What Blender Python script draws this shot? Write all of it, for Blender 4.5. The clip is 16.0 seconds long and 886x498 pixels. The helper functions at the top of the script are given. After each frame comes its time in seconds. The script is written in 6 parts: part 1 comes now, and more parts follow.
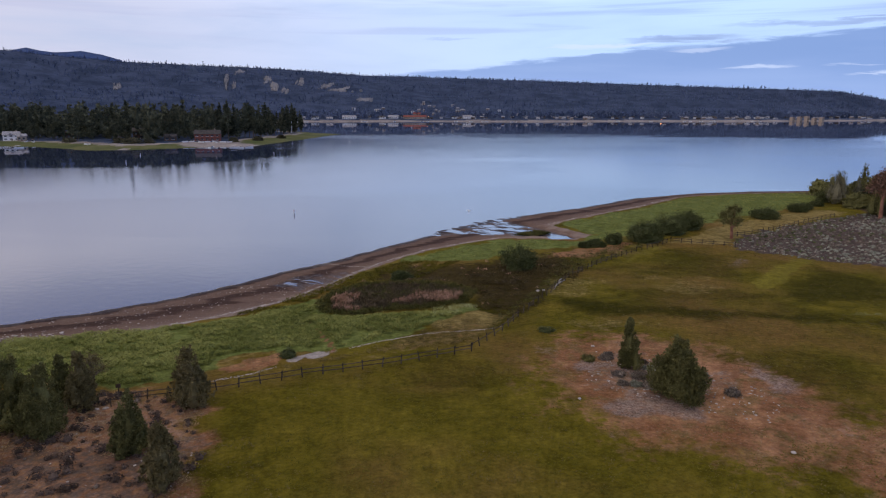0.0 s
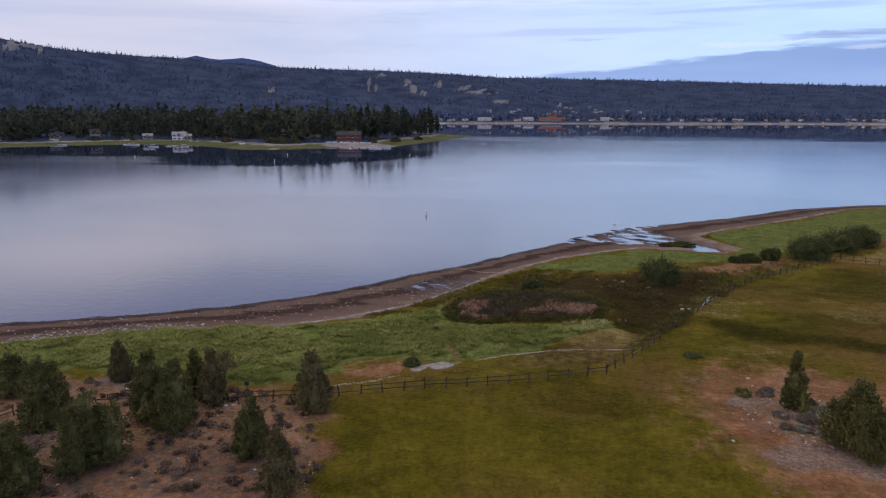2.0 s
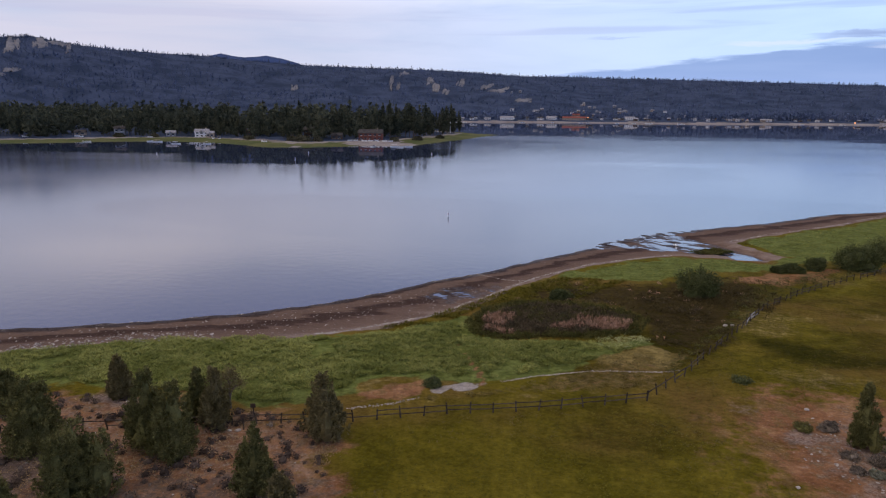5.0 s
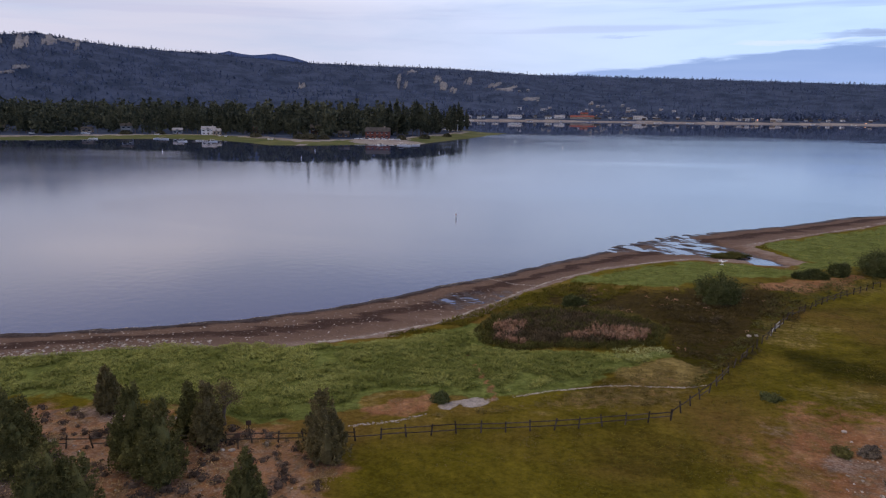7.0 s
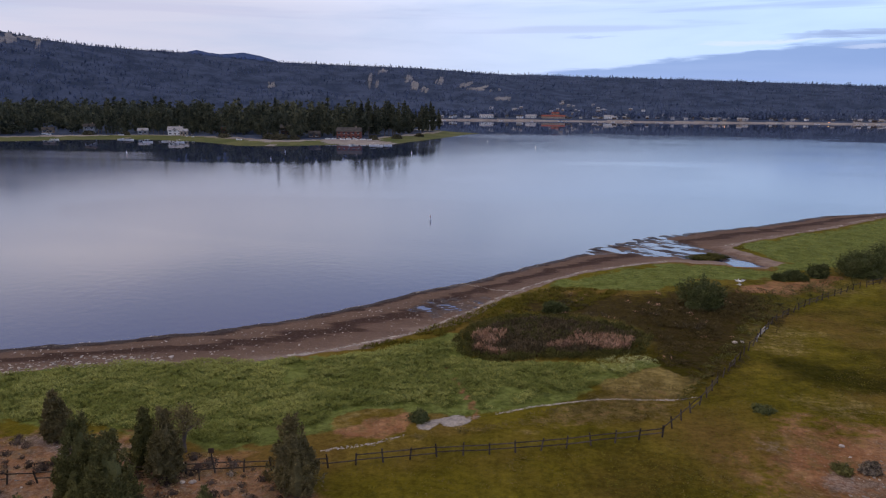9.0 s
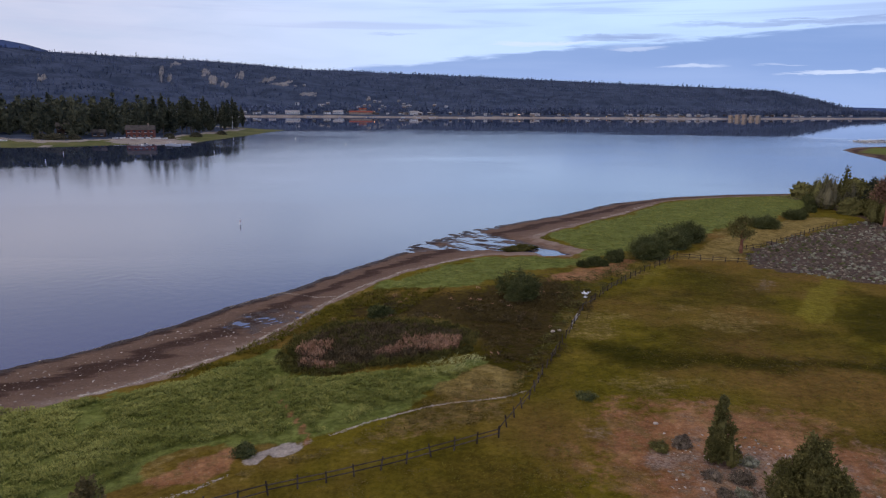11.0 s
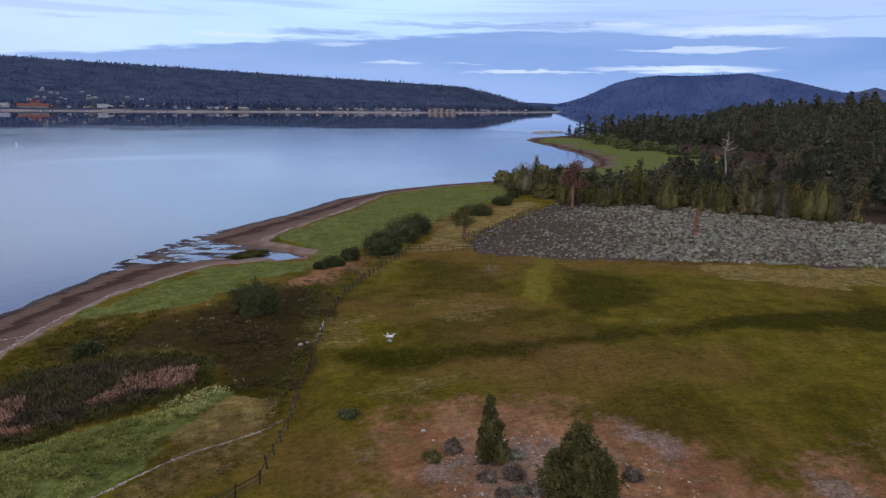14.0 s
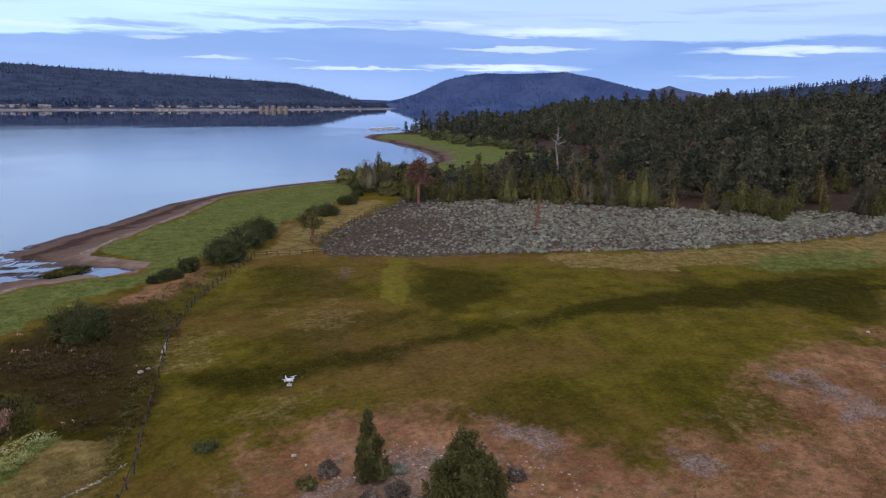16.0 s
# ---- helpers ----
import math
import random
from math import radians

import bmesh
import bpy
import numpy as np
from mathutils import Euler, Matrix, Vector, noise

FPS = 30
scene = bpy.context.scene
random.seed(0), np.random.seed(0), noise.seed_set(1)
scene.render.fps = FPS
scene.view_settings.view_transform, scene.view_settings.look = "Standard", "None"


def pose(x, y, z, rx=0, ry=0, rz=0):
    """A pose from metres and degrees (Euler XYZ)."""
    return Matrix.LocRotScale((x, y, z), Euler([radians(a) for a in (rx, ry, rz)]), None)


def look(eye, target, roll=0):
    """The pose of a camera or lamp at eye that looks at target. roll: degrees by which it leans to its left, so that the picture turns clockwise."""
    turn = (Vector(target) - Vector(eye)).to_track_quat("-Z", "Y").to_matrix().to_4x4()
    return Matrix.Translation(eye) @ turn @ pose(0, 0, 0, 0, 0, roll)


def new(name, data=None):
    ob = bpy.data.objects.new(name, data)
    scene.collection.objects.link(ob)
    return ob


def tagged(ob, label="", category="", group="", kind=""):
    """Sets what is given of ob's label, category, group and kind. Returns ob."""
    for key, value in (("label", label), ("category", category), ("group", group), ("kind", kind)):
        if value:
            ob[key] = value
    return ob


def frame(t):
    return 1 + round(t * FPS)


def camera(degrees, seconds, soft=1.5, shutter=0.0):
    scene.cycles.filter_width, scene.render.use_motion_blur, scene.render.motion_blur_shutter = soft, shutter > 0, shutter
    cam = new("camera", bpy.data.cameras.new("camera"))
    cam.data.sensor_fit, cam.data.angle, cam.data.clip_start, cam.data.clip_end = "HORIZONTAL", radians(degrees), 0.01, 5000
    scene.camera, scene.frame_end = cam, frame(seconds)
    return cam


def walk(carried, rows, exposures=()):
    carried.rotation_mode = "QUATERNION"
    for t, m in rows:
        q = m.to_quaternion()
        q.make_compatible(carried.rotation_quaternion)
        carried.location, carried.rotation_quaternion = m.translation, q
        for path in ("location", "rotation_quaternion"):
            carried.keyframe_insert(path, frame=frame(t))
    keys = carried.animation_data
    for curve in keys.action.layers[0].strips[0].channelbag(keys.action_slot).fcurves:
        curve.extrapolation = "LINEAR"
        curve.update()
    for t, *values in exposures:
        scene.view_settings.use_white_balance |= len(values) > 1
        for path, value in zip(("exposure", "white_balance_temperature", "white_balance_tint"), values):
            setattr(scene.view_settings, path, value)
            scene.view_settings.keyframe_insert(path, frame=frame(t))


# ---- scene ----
cam = camera(67.9, 16.0, soft=1.2)
# seconds, x, y, z, yaw to the left, pitch, lean
ROWS = [
    (0.0, 0.00, 0.00, 33.00, 0.00, -12.14, 0.16),
    (0.5, -0.15, 1.28, 32.90, 2.91, -12.09, 0.19),
    (1.0, -0.29, 2.51, 32.86, 5.97, -12.02, 0.16),
    (1.5, -0.46, 3.72, 32.84, 8.82, -11.99, 0.10),
    (2.0, -0.65, 4.85, 32.82, 11.52, -11.99, 0.07),
    (2.5, -0.88, 5.97, 32.81, 12.49, -12.01, 0.11),
    (3.0, -1.17, 7.03, 32.83, 12.68, -12.02, 0.15),
    (3.5, -1.45, 8.07, 32.86, 12.89, -12.03, 0.20),
    (4.0, -1.83, 9.16, 32.87, 13.04, -12.04, 0.27),
    (6.5, -3.54, 14.78, 32.70, 13.80, -12.26, 0.49),
    (7.0, -3.93, 15.89, 32.67, 13.92, -12.26, 0.57),
    (7.5, -4.31, 16.98, 32.61, 14.03, -12.26, 0.61),
    (8.0, -4.71, 18.07, 32.57, 14.12, -12.28, 0.62),
    (8.2, -4.86, 18.51, 32.55, 14.15, -12.29, 0.63),
    (10.3, -6.16, 22.20, 33.12, 1.12, -12.35, 0.44),
    (10.5, -6.28, 22.60, 33.14, -0.55, -12.41, 0.49),
    (11.0, -6.59, 23.67, 33.17, -4.87, -12.47, 0.62),
    (11.5, -6.74, 24.80, 33.15, -9.13, -12.51, 0.71),
    (12.0, -6.84, 26.02, 33.13, -13.47, -12.56, 0.79),
    (12.5, -6.90, 27.14, 33.16, -17.40, -12.59, 0.87),
    (13.0, -7.09, 28.24, 33.23, -21.40, -12.64, 0.93),
    (13.5, -7.23, 29.32, 33.29, -25.38, -12.64, 1.02),
    (14.0, -7.31, 30.43, 33.35, -29.35, -12.64, 1.07),
    (14.5, -7.28, 31.56, 33.40, -33.10, -12.63, 1.10),
    (15.0, -7.22, 32.61, 33.36, -36.21, -12.64, 1.13),
    (15.5, -7.20, 33.58, 33.32, -39.88, -12.66, 1.09),
    (16.0, -7.24, 34.45, 33.26, -43.45, -12.65, 1.02),
]
walk(cam, [(t, pose(x, y, z, 0, 0, yaw) @ pose(0, 0, 0, 90 + pitch) @ pose(0, 0, 0, 0, 0, roll)) for t, x, y, z, yaw, pitch, roll in ROWS],
     [(0.0, 0.06, 6400, 10), (4.0, 0.10, 6600, 10), (8.2, 0.10, 6650, 10), (10.5, 0.07, 6550, 10), (12.5, 0.06, 6450, 10), (14.5, 0.16, 6180, 8), (16.0, 0.28, 6180, 8)])

# ---------------------------------------------------------------- world and sun
SUN_AZ, SUN_EL = radians(-125), radians(14)   # low behind thin cloud, behind and left of the start
world = bpy.data.worlds.new("world")
scene.world = world
world.use_nodes = True
wt = world.node_tree
wt.nodes.clear()


class Net:
    """Short hand for node trees."""

    def __init__(self, tree):
        self.t = tree

    def n(self, kind, ins=None, operation="", interpolation_type="", attribute_name=""):
        nd = self.t.nodes.new(kind)
        if operation:
            nd.operation = operation
        if interpolation_type:
            nd.interpolation_type = interpolation_type
        if attribute_name:
            nd.attribute_name = attribute_name
        for k, v in (ins or {}).items():
            if isinstance(v, bpy.types.NodeSocket):
                self.t.links.new(v, nd.inputs[k])
            else:
                nd.inputs[k].default_value = v
        return nd

    def math(self, op, a, b=0.0, c=0.0):
        return self.n("ShaderNodeMath", {0: a, 1: b, 2: c}, operation=op).outputs[0]

    def mix(self, f, a, b):
        nd = self.n("ShaderNodeMix")
        nd.data_type = "RGBA"
        for i, v in ((0, f), (6, a), (7, b)):
            if isinstance(v, bpy.types.NodeSocket):
                self.t.links.new(v, nd.inputs[i])
            else:
                nd.inputs[i].default_value = v if i == 0 else (*v[:3], 1)
        return nd.outputs[2]

    def ramp(self, v, lo, hi, a=0.0, b=1.0):
        return self.n("ShaderNodeMapRange", {0: v, 1: lo, 2: hi, 3: a, 4: b}, interpolation_type="SMOOTHSTEP").outputs[0]

    def noise(self, vec, scale, detail=4.0, rough=0.55, distort=0.0):
        ins = {"Scale": scale, "Detail": detail, "Roughness": rough, "Distortion": distort}
        if vec is not None:
            ins["Vector"] = vec
        return self.n("ShaderNodeTexNoise", ins).outputs[0]


w = Net(wt)
sky = w.n("ShaderNodeTexSky")
sky.sky_type, sky.sun_disc, sky.sun_elevation, sky.sun_rotation = "NISHITA", False, SUN_EL, SUN_AZ
sky.air_density, sky.dust_density, sky.ozone_density = 1.0, 1.2, 2.0
xyz = w.n("ShaderNodeSeparateXYZ", {0: w.n("ShaderNodeTexCoord").outputs["Generated"]})
deg = 180 / math.pi
az = w.math("MULTIPLY", w.math("ARCTAN2", xyz.outputs[0], xyz.outputs[1]), deg)      # degrees to the right of +y
el = w.math("MULTIPLY", w.math("ARCSINE", xyz.outputs[2]), deg)
flat = w.n("ShaderNodeCombineXYZ", {0: w.math("MULTIPLY", az, 0.045), 1: w.math("MULTIPLY", el, 0.30), 2: 0.0}).outputs[0]
wisp = w.n("ShaderNodeCombineXYZ", {0: w.math("MULTIPLY", az, 0.042), 1: w.math("MULTIPLY", el, 1.05), 2: 3.0}).outputs[0]
veil_n = w.noise(flat, 1.0, 6, 0.55, 0.4)
wisp_n = w.noise(wisp, 1.0, 5, 0.5, 0.3)
# thin pale veil over the whole sky, warmer to the left
warm = w.ramp(az, -38, 22)
veil_col = w.mix(warm, (5.1, 5.1, 6.3), (4.7, 6.4, 9.6))
glow = w.math("MULTIPLY", w.ramp(el, 7.4, 10.5), w.math("MULTIPLY", w.ramp(el, 17, 11.5), w.ramp(az, 75, 45)))      # the brightest part of the thin sheet
veil_col = w.mix(w.math("MULTIPLY", glow, w.ramp(veil_n, 0.34, 0.60, 0.25, 1.0)), veil_col, w.mix(warm, (8.2, 7.7, 8.6), (6.9, 9.0, 12.6)))
veil_col = w.mix(w.ramp(az, 22, 50), veil_col, (3.7, 4.75, 7.3))
veil_col = w.mix(w.ramp(el, 11, 21, 0.0, 0.9), veil_col, w.mix(warm, (3.7, 3.9, 6.9), (2.1, 3.5, 8.6)))
veil_col = w.mix(w.ramp(el, 32, 56), veil_col, (9.2, 7.9, 6.5))
veil = w.ramp(veil_n, 0.22, 0.62, 0.55, 1.0)
col = w.mix(veil, w.mix(0.6, sky.outputs[0], (3.2, 4.5, 7.8)), veil_col)
fray = w.n("ShaderNodeCombineXYZ", {0: w.math("MULTIPLY", az, 0.22), 1: w.math("MULTIPLY", el, 1.9), 2: 7.0}).outputs[0]
fray_n = w.noise(fray, 1.0, 6, 0.6, 0.5)
low_el = w.math("ADD", el, w.math("MULTIPLY", w.math("SUBTRACT", fray_n, 0.5), 1.2))
# soft grey undersides in the high sheet
grey = w.math("MULTIPLY", w.ramp(wisp_n, 0.50, 0.66), w.math("MULTIPLY", w.ramp(el, 4.5, 6.5), w.ramp(el, 30, 12)))
col = w.mix(w.math("MULTIPLY", grey, w.ramp(az, -40, 20, 0.28, 0.5)), col, w.mix(warm, (3.9, 4.0, 5.7), (2.7, 3.7, 6.3)))


def line_of(at0, at1, v0, v1):
    return w.n("ShaderNodeMapRange", {0: az, 1: at0, 2: at1, 3: v0, 4: v1}).outputs[0]


# blue-grey cloud bank, rising from behind the ridge to the right
top = w.math("ADD", w.math("ADD", line_of(-6, 16, 2.5, 4.75), line_of(16, 33, 0.0, 1.1)), w.math("ADD", line_of(40, 58, 0.0, -0.7), w.math("MULTIPLY", w.math("SUBTRACT", veil_n, 0.5), 0.9)))
bank = w.math("MULTIPLY", w.ramp(w.math("SUBTRACT", top, low_el), -0.10, 0.32), w.ramp(az, -11, -3))
bank = w.math("MULTIPLY", bank, w.ramp(az, 150, 110))
bank_col = w.mix(w.ramp(el, 0.3, 4.5), w.mix(w.ramp(az, 10, 60), (2.6, 3.6, 6.4), (2.2, 3.3, 6.1)), w.mix(w.ramp(az, 10, 60), (2.0, 3.0, 5.6), (1.6, 2.65, 5.4)))
bank_col = w.mix(w.ramp(veil_n, 0.40, 0.62, 0.0, 0.25), bank_col, (3.3, 4.3, 6.9))
col = w.mix(w.math("MULTIPLY", bank, 0.95), col, bank_col)
# single streaks: azimuth, elevation, half length, half depth, how strong; pale ones, then grey ones
PALE_STREAKS = ((24.8, 3.02, 3.0, 0.18, 0.75), (20.5, 4.5, 2.6, 0.22, 0.5), (36.5, 2.5, 5.5, 0.16, 0.8), (48.5, 2.85, 7.5, 0.30, 1.0), (52.5, 5.65, 7.0, 0.42, 0.95), (69.0, 4.15, 7.5, 0.32, 0.9), (50.0, 4.30, 6.0, 0.22, 0.7),
                (31.0, 3.1, 2.2, 0.12, 0.4), (44.0, 6.15, 3.2, 0.25, 0.7), (66.0, 2.2, 5.0, 0.16, 0.5), (13.0, 4.95, 4.5, 0.22, 0.7))
GREY_STREAKS = ((19.5, 5.35, 5.5, 0.32, 0.85), (35.0, 6.15, 16.0, 0.26, 0.75), (67.0, 7.2, 8.0, 0.32, 0.5), (0.5, 5.6, 2.5, 0.12, 0.35), (58.0, 6.4, 6.0, 0.20, 0.4))
for group_, tint in ((GREY_STREAKS, (2.3, 3.1, 5.5)), (PALE_STREAKS, (5.6, 6.4, 8.3))):
    for a_, e_, da_, de_, k_ in group_:
        u_ = w.math("MULTIPLY", w.math("SUBTRACT", az, a_), 1 / da_)
        v_ = w.math("MULTIPLY", w.math("SUBTRACT", low_el, e_), 1 / de_)
        body_ = w.math("SUBTRACT", 1.0, w.math("ADD", w.math("MULTIPLY", u_, u_), w.math("MULTIPLY", v_, v_)))
        col = w.mix(w.math("MULTIPLY", w.ramp(w.math("ADD", body_, w.math("MULTIPLY", w.math("SUBTRACT", wisp_n, 0.5), 2.2)), -0.2, 1.1), k_), col, tint)
wt.links.new(w.n("ShaderNodeBackground", {0: col, 1: 0.125}).outputs[0], w.n("ShaderNodeOutputWorld").inputs[0])

sun = new("sun", bpy.data.lights.new("sun", "SUN"))
sun.data.energy, sun.data.angle, sun.data.color = 0.5, radians(25), (1.0, 0.9, 0.82)
sun.matrix_world = look((0, 0, 0), (-math.sin(SUN_AZ) * math.cos(SUN_EL), -math.cos(SUN_AZ) * math.cos(SUN_EL), -math.sin(SUN_EL)))

# ---------------------------------------------------------------- materials


def material(name, rough=0.9, spec=0.04):
    m = bpy.data.materials.new(name)
    m.use_nodes = True
    net = Net(m.node_tree)
    b = m.node_tree.nodes["Principled BSDF"]
    b.inputs["Roughness"].default_value = rough
    b.inputs["Specular IOR Level"].default_value = spec
    return m, net, b


def put(net, b, key, out):
    net.t.links.new(out, b.inputs[key])


def plain(name, c1, c2, scale, rough=0.85, bump=0.3, spec=0.05, island=0.0, thing=0.0, metal=0.0):
    """Two tones mixed at two scales, with fine relief; island / thing: how far single pieces differ in brightness."""
    m, net, b = material(name, rough, spec)
    pos = net.n("ShaderNodeNewGeometry").outputs["Position"] if not thing else net.n("ShaderNodeTexCoord").outputs["Object"]
    n1, n2 = net.noise(pos, scale, 5, 0.6), net.noise(pos, scale * 7, 4, 0.6)
    f = net.ramp(net.math("ADD", net.math("MULTIPLY", n1, 0.65), net.math("MULTIPLY", n2, 0.35)), 0.38, 0.62)
    c = net.mix(f, c1, c2)
    if island:
        r = net.n("ShaderNodeNewGeometry").outputs["Random Per Island"]
        v = net.ramp(r, 0, 1, 1 - island, 1 + island)
        c = net.n("ShaderNodeHueSaturation", {"Value": v, "Color": c}).outputs[0]
    if thing:
        r = net.n("ShaderNodeObjectInfo").outputs["Random"]
        v = net.ramp(r, 0, 1, 1 - thing, 1 + thing)
        c = net.n("ShaderNodeHueSaturation", {"Value": v, "Color": c}).outputs[0]
    put(net, b, "Base Color", c)
    b.inputs["Metallic"].default_value = metal
    if bump:
        bp = net.n("ShaderNodeBump", {"Strength": bump, "Distance": 0.02, "Height": n2})
        put(net, b, "Normal", bp.outputs[0])
    return m


M = {
    "juniper": plain("juniper_foliage", (0.080, 0.079, 0.028), (0.150, 0.138, 0.050), 0.9, 0.85, 0, island=0.25),
    "juniper_grey": plain("grey_juniper_foliage", (0.116, 0.096, 0.040), (0.188, 0.152, 0.070), 0.9, 0.85, 0, island=0.16),
    "pine": plain("pine_foliage", (0.036, 0.042, 0.029), (0.112, 0.113, 0.068), 0.10, 0.85, 0, island=0.18),
    "pine_olive": plain("olive_pine_foliage", (0.056, 0.054, 0.034), (0.142, 0.128, 0.078), 0.10, 0.85, 0, island=0.18),
    # far pines carry the haze of distance as blue in their colour
    "far_pine": plain("haze_tinted_pine_foliage", (0.056, 0.078, 0.132), (0.122, 0.148, 0.220), 0.006, 0.9, 0, island=0.15),
    "willow": plain("willow_foliage", (0.054, 0.064, 0.022), (0.104, 0.112, 0.045), 0.5, 0.75, 0, island=0.3),
    "sage": plain("sagebrush_foliage", (0.155, 0.160, 0.118), (0.300, 0.302, 0.230), 0.5, 0.9, 0, island=0.25),
    "sage_dark": plain("dark_brush_foliage", (0.112, 0.092, 0.070), (0.200, 0.166, 0.132), 0.5, 0.9, 0, island=0.45),
    "dead": plain("dead_foliage", (0.075, 0.05, 0.035), (0.13, 0.085, 0.06), 0.4, 0.9, 0, island=0.4),
    "reed_green": plain("lush_reed_grass", (0.132, 0.146, 0.034), (0.268, 0.274, 0.080), 0.16, 0.8, 0, island=0.2),
    "reed_dark": plain("dark_reed_stalks", (0.054, 0.054, 0.014), (0.104, 0.096, 0.030), 0.3, 0.85, 0, island=0.4),
    "reed_pink": plain("dry_pink_reeds", (0.27, 0.150, 0.098), (0.40, 0.245, 0.165), 0.3, 0.9, 0, island=0.25),
    "reed_brown": plain("brown_reed_stalks", (0.060, 0.048, 0.026), (0.118, 0.088, 0.052), 0.4, 0.9, 0, island=0.45),
    "twig_red": plain("reddish_dry_twigs", (0.125, 0.070, 0.048), (0.21, 0.125, 0.088), 0.5, 0.9, 0, island=0.4),
    "straw_dull": plain("dull_dry_grass", (0.095, 0.072, 0.022), (0.145, 0.110, 0.038), 0.15, 0.9, 0, island=0.2),
    "brush": plain("dark_purple_brush", (0.058, 0.042, 0.032), (0.116, 0.086, 0.068), 0.6, 0.9, 0, island=0.3),
    "rush_brown": plain("brown_rushes", (0.044, 0.034, 0.012), (0.086, 0.064, 0.026), 0.25, 0.9, 0, island=0.25),
    "grass": plain("meadow_grass", (0.066, 0.060, 0.008), (0.118, 0.100, 0.014), 0.08, 0.85, 0, island=0.2),
    "straw": plain("dry_straw_grass", (0.19, 0.125, 0.06), (0.31, 0.22, 0.12), 0.15, 0.9, 0, island=0.35),
    "flower": plain("pale_flower_heads", (0.26, 0.28, 0.10), (0.42, 0.43, 0.21), 0.5, 0.8, 0, island=0.3),
    "bark": plain("grey_bark", (0.09, 0.07, 0.055), (0.17, 0.135, 0.11), 1.5, 0.95, 0.6),
    "bark_red": plain("weathered_red_wood", (0.17, 0.075, 0.045), (0.30, 0.15, 0.10), 0.8, 0.9, 0.6),
    "bark_pale": plain("bleached_dead_wood", (0.25, 0.22, 0.19), (0.40, 0.36, 0.32), 1.0, 0.9, 0.5),
    "fence": plain("weathered_fence_wood", (0.040, 0.031, 0.023), (0.105, 0.084, 0.066), 1.3, 0.9, 0.5, thing=0.3),
    "fence_pale": plain("bleached_fence_rail", (0.22, 0.20, 0.18), (0.36, 0.33, 0.30), 1.3, 0.9, 0.5),
    "rock": plain("pale_shore_stone", (0.20, 0.17, 0.145), (0.38, 0.34, 0.30), 0.6, 0.9, 0.5, island=0.35),
    "mud": plain("dark_wet_mud", (0.030, 0.022, 0.019), (0.065, 0.048, 0.040), 1.2, 0.55, 0.4, island=0.4),
    "scar": plain("pale_granite", (0.125, 0.124, 0.138), (0.225, 0.215, 0.215), 0.02, 0.95, 0.3),
    "white": plain("white_painted_board", (0.62, 0.62, 0.62), (0.75, 0.74, 0.72), 0.4, 0.6, 0.1),
    "tan": plain("tan_siding", (0.30, 0.23, 0.17), (0.40, 0.32, 0.25), 0.4, 0.8, 0.2),
    "brown": plain("brown_timber_siding", (0.065, 0.042, 0.03), (0.115, 0.075, 0.055), 0.4, 0.8, 0.3),
    "redwood": plain("dark_red_siding", (0.13, 0.045, 0.035), (0.20, 0.075, 0.055), 0.4, 0.8, 0.3),
    "grey": plain("grey_siding", (0.20, 0.20, 0.21), (0.30, 0.30, 0.30), 0.4, 0.8, 0.2),
    "roof": plain("dark_shingle_roof", (0.045, 0.042, 0.042), (0.085, 0.075, 0.07), 0.5, 0.9, 0.4),
    "roof_red": plain("red_roof", (0.17, 0.055, 0.045), (0.25, 0.09, 0.07), 0.5, 0.8, 0.3),
    "roof_grey": plain("pale_grey_roof", (0.22, 0.21, 0.22), (0.33, 0.32, 0.33), 0.5, 0.8, 0.3),
    "plank": plain("dock_planks", (0.20, 0.175, 0.15), (0.34, 0.30, 0.26), 0.7, 0.85, 0.4),
    "boat": plain("white_gelcoat", (0.66, 0.66, 0.67), (0.76, 0.76, 0.75), 1.0, 0.25, 0.0, spec=0.5),
    "canvas": plain("tan_canvas", (0.24, 0.18, 0.13), (0.33, 0.26, 0.20), 1.0, 0.9, 0.2),
    "drone": plain("white_drone_plastic", (0.72, 0.72, 0.73), (0.80, 0.80, 0.80), 20, 0.35, 0.0, spec=0.5),
    "black": plain("dark_plastic", (0.02, 0.02, 0.02), (0.035, 0.035, 0.035), 10, 0.5, 0.0),
    "red_plastic": plain("red_buoy_band", (0.32, 0.08, 0.05), (0.40, 0.12, 0.08), 3, 0.5, 0.0),
    "metal": plain("galvanised_metal", (0.30, 0.30, 0.31), (0.42, 0.42, 0.43), 2, 0.45, 0.0, metal=0.8),
}
glass, gn, gb = material("dark_window_glass", 0.08, 0.5)
gb.inputs["Base Color"].default_value = (0.03, 0.035, 0.045, 1)
M["glass"] = glass
lit, ln, lb = material("lit_lantern_glass", 0.4)
lb.inputs["Base Color"].default_value = (0.8, 0.35, 0.12, 1)
lb.inputs["Emission Color"].default_value = (1.0, 0.36, 0.10, 1)
lb.inputs["Emission Strength"].default_value = 9.0
M["lit"] = lit

# lake: still water with long calm and rippled lanes
water, n_, b_ = material("lake_water", 0.03, 0.5)
b_.inputs["Base Color"].default_value = (0.024, 0.036, 0.080, 1)
b_.inputs["IOR"].default_value = 1.58
wp = n_.n("ShaderNodeNewGeometry").outputs["Position"]
lane = n_.noise(n_.n("ShaderNodeMapping", {"Vector": wp, "Rotation": (0, 0, 0.25), "Scale": (0.0042, 0.0085, 1)}).outputs[0], 1.0, 5, 0.5, 0.9)
wander = n_.math("SUBTRACT", lane, 0.5)


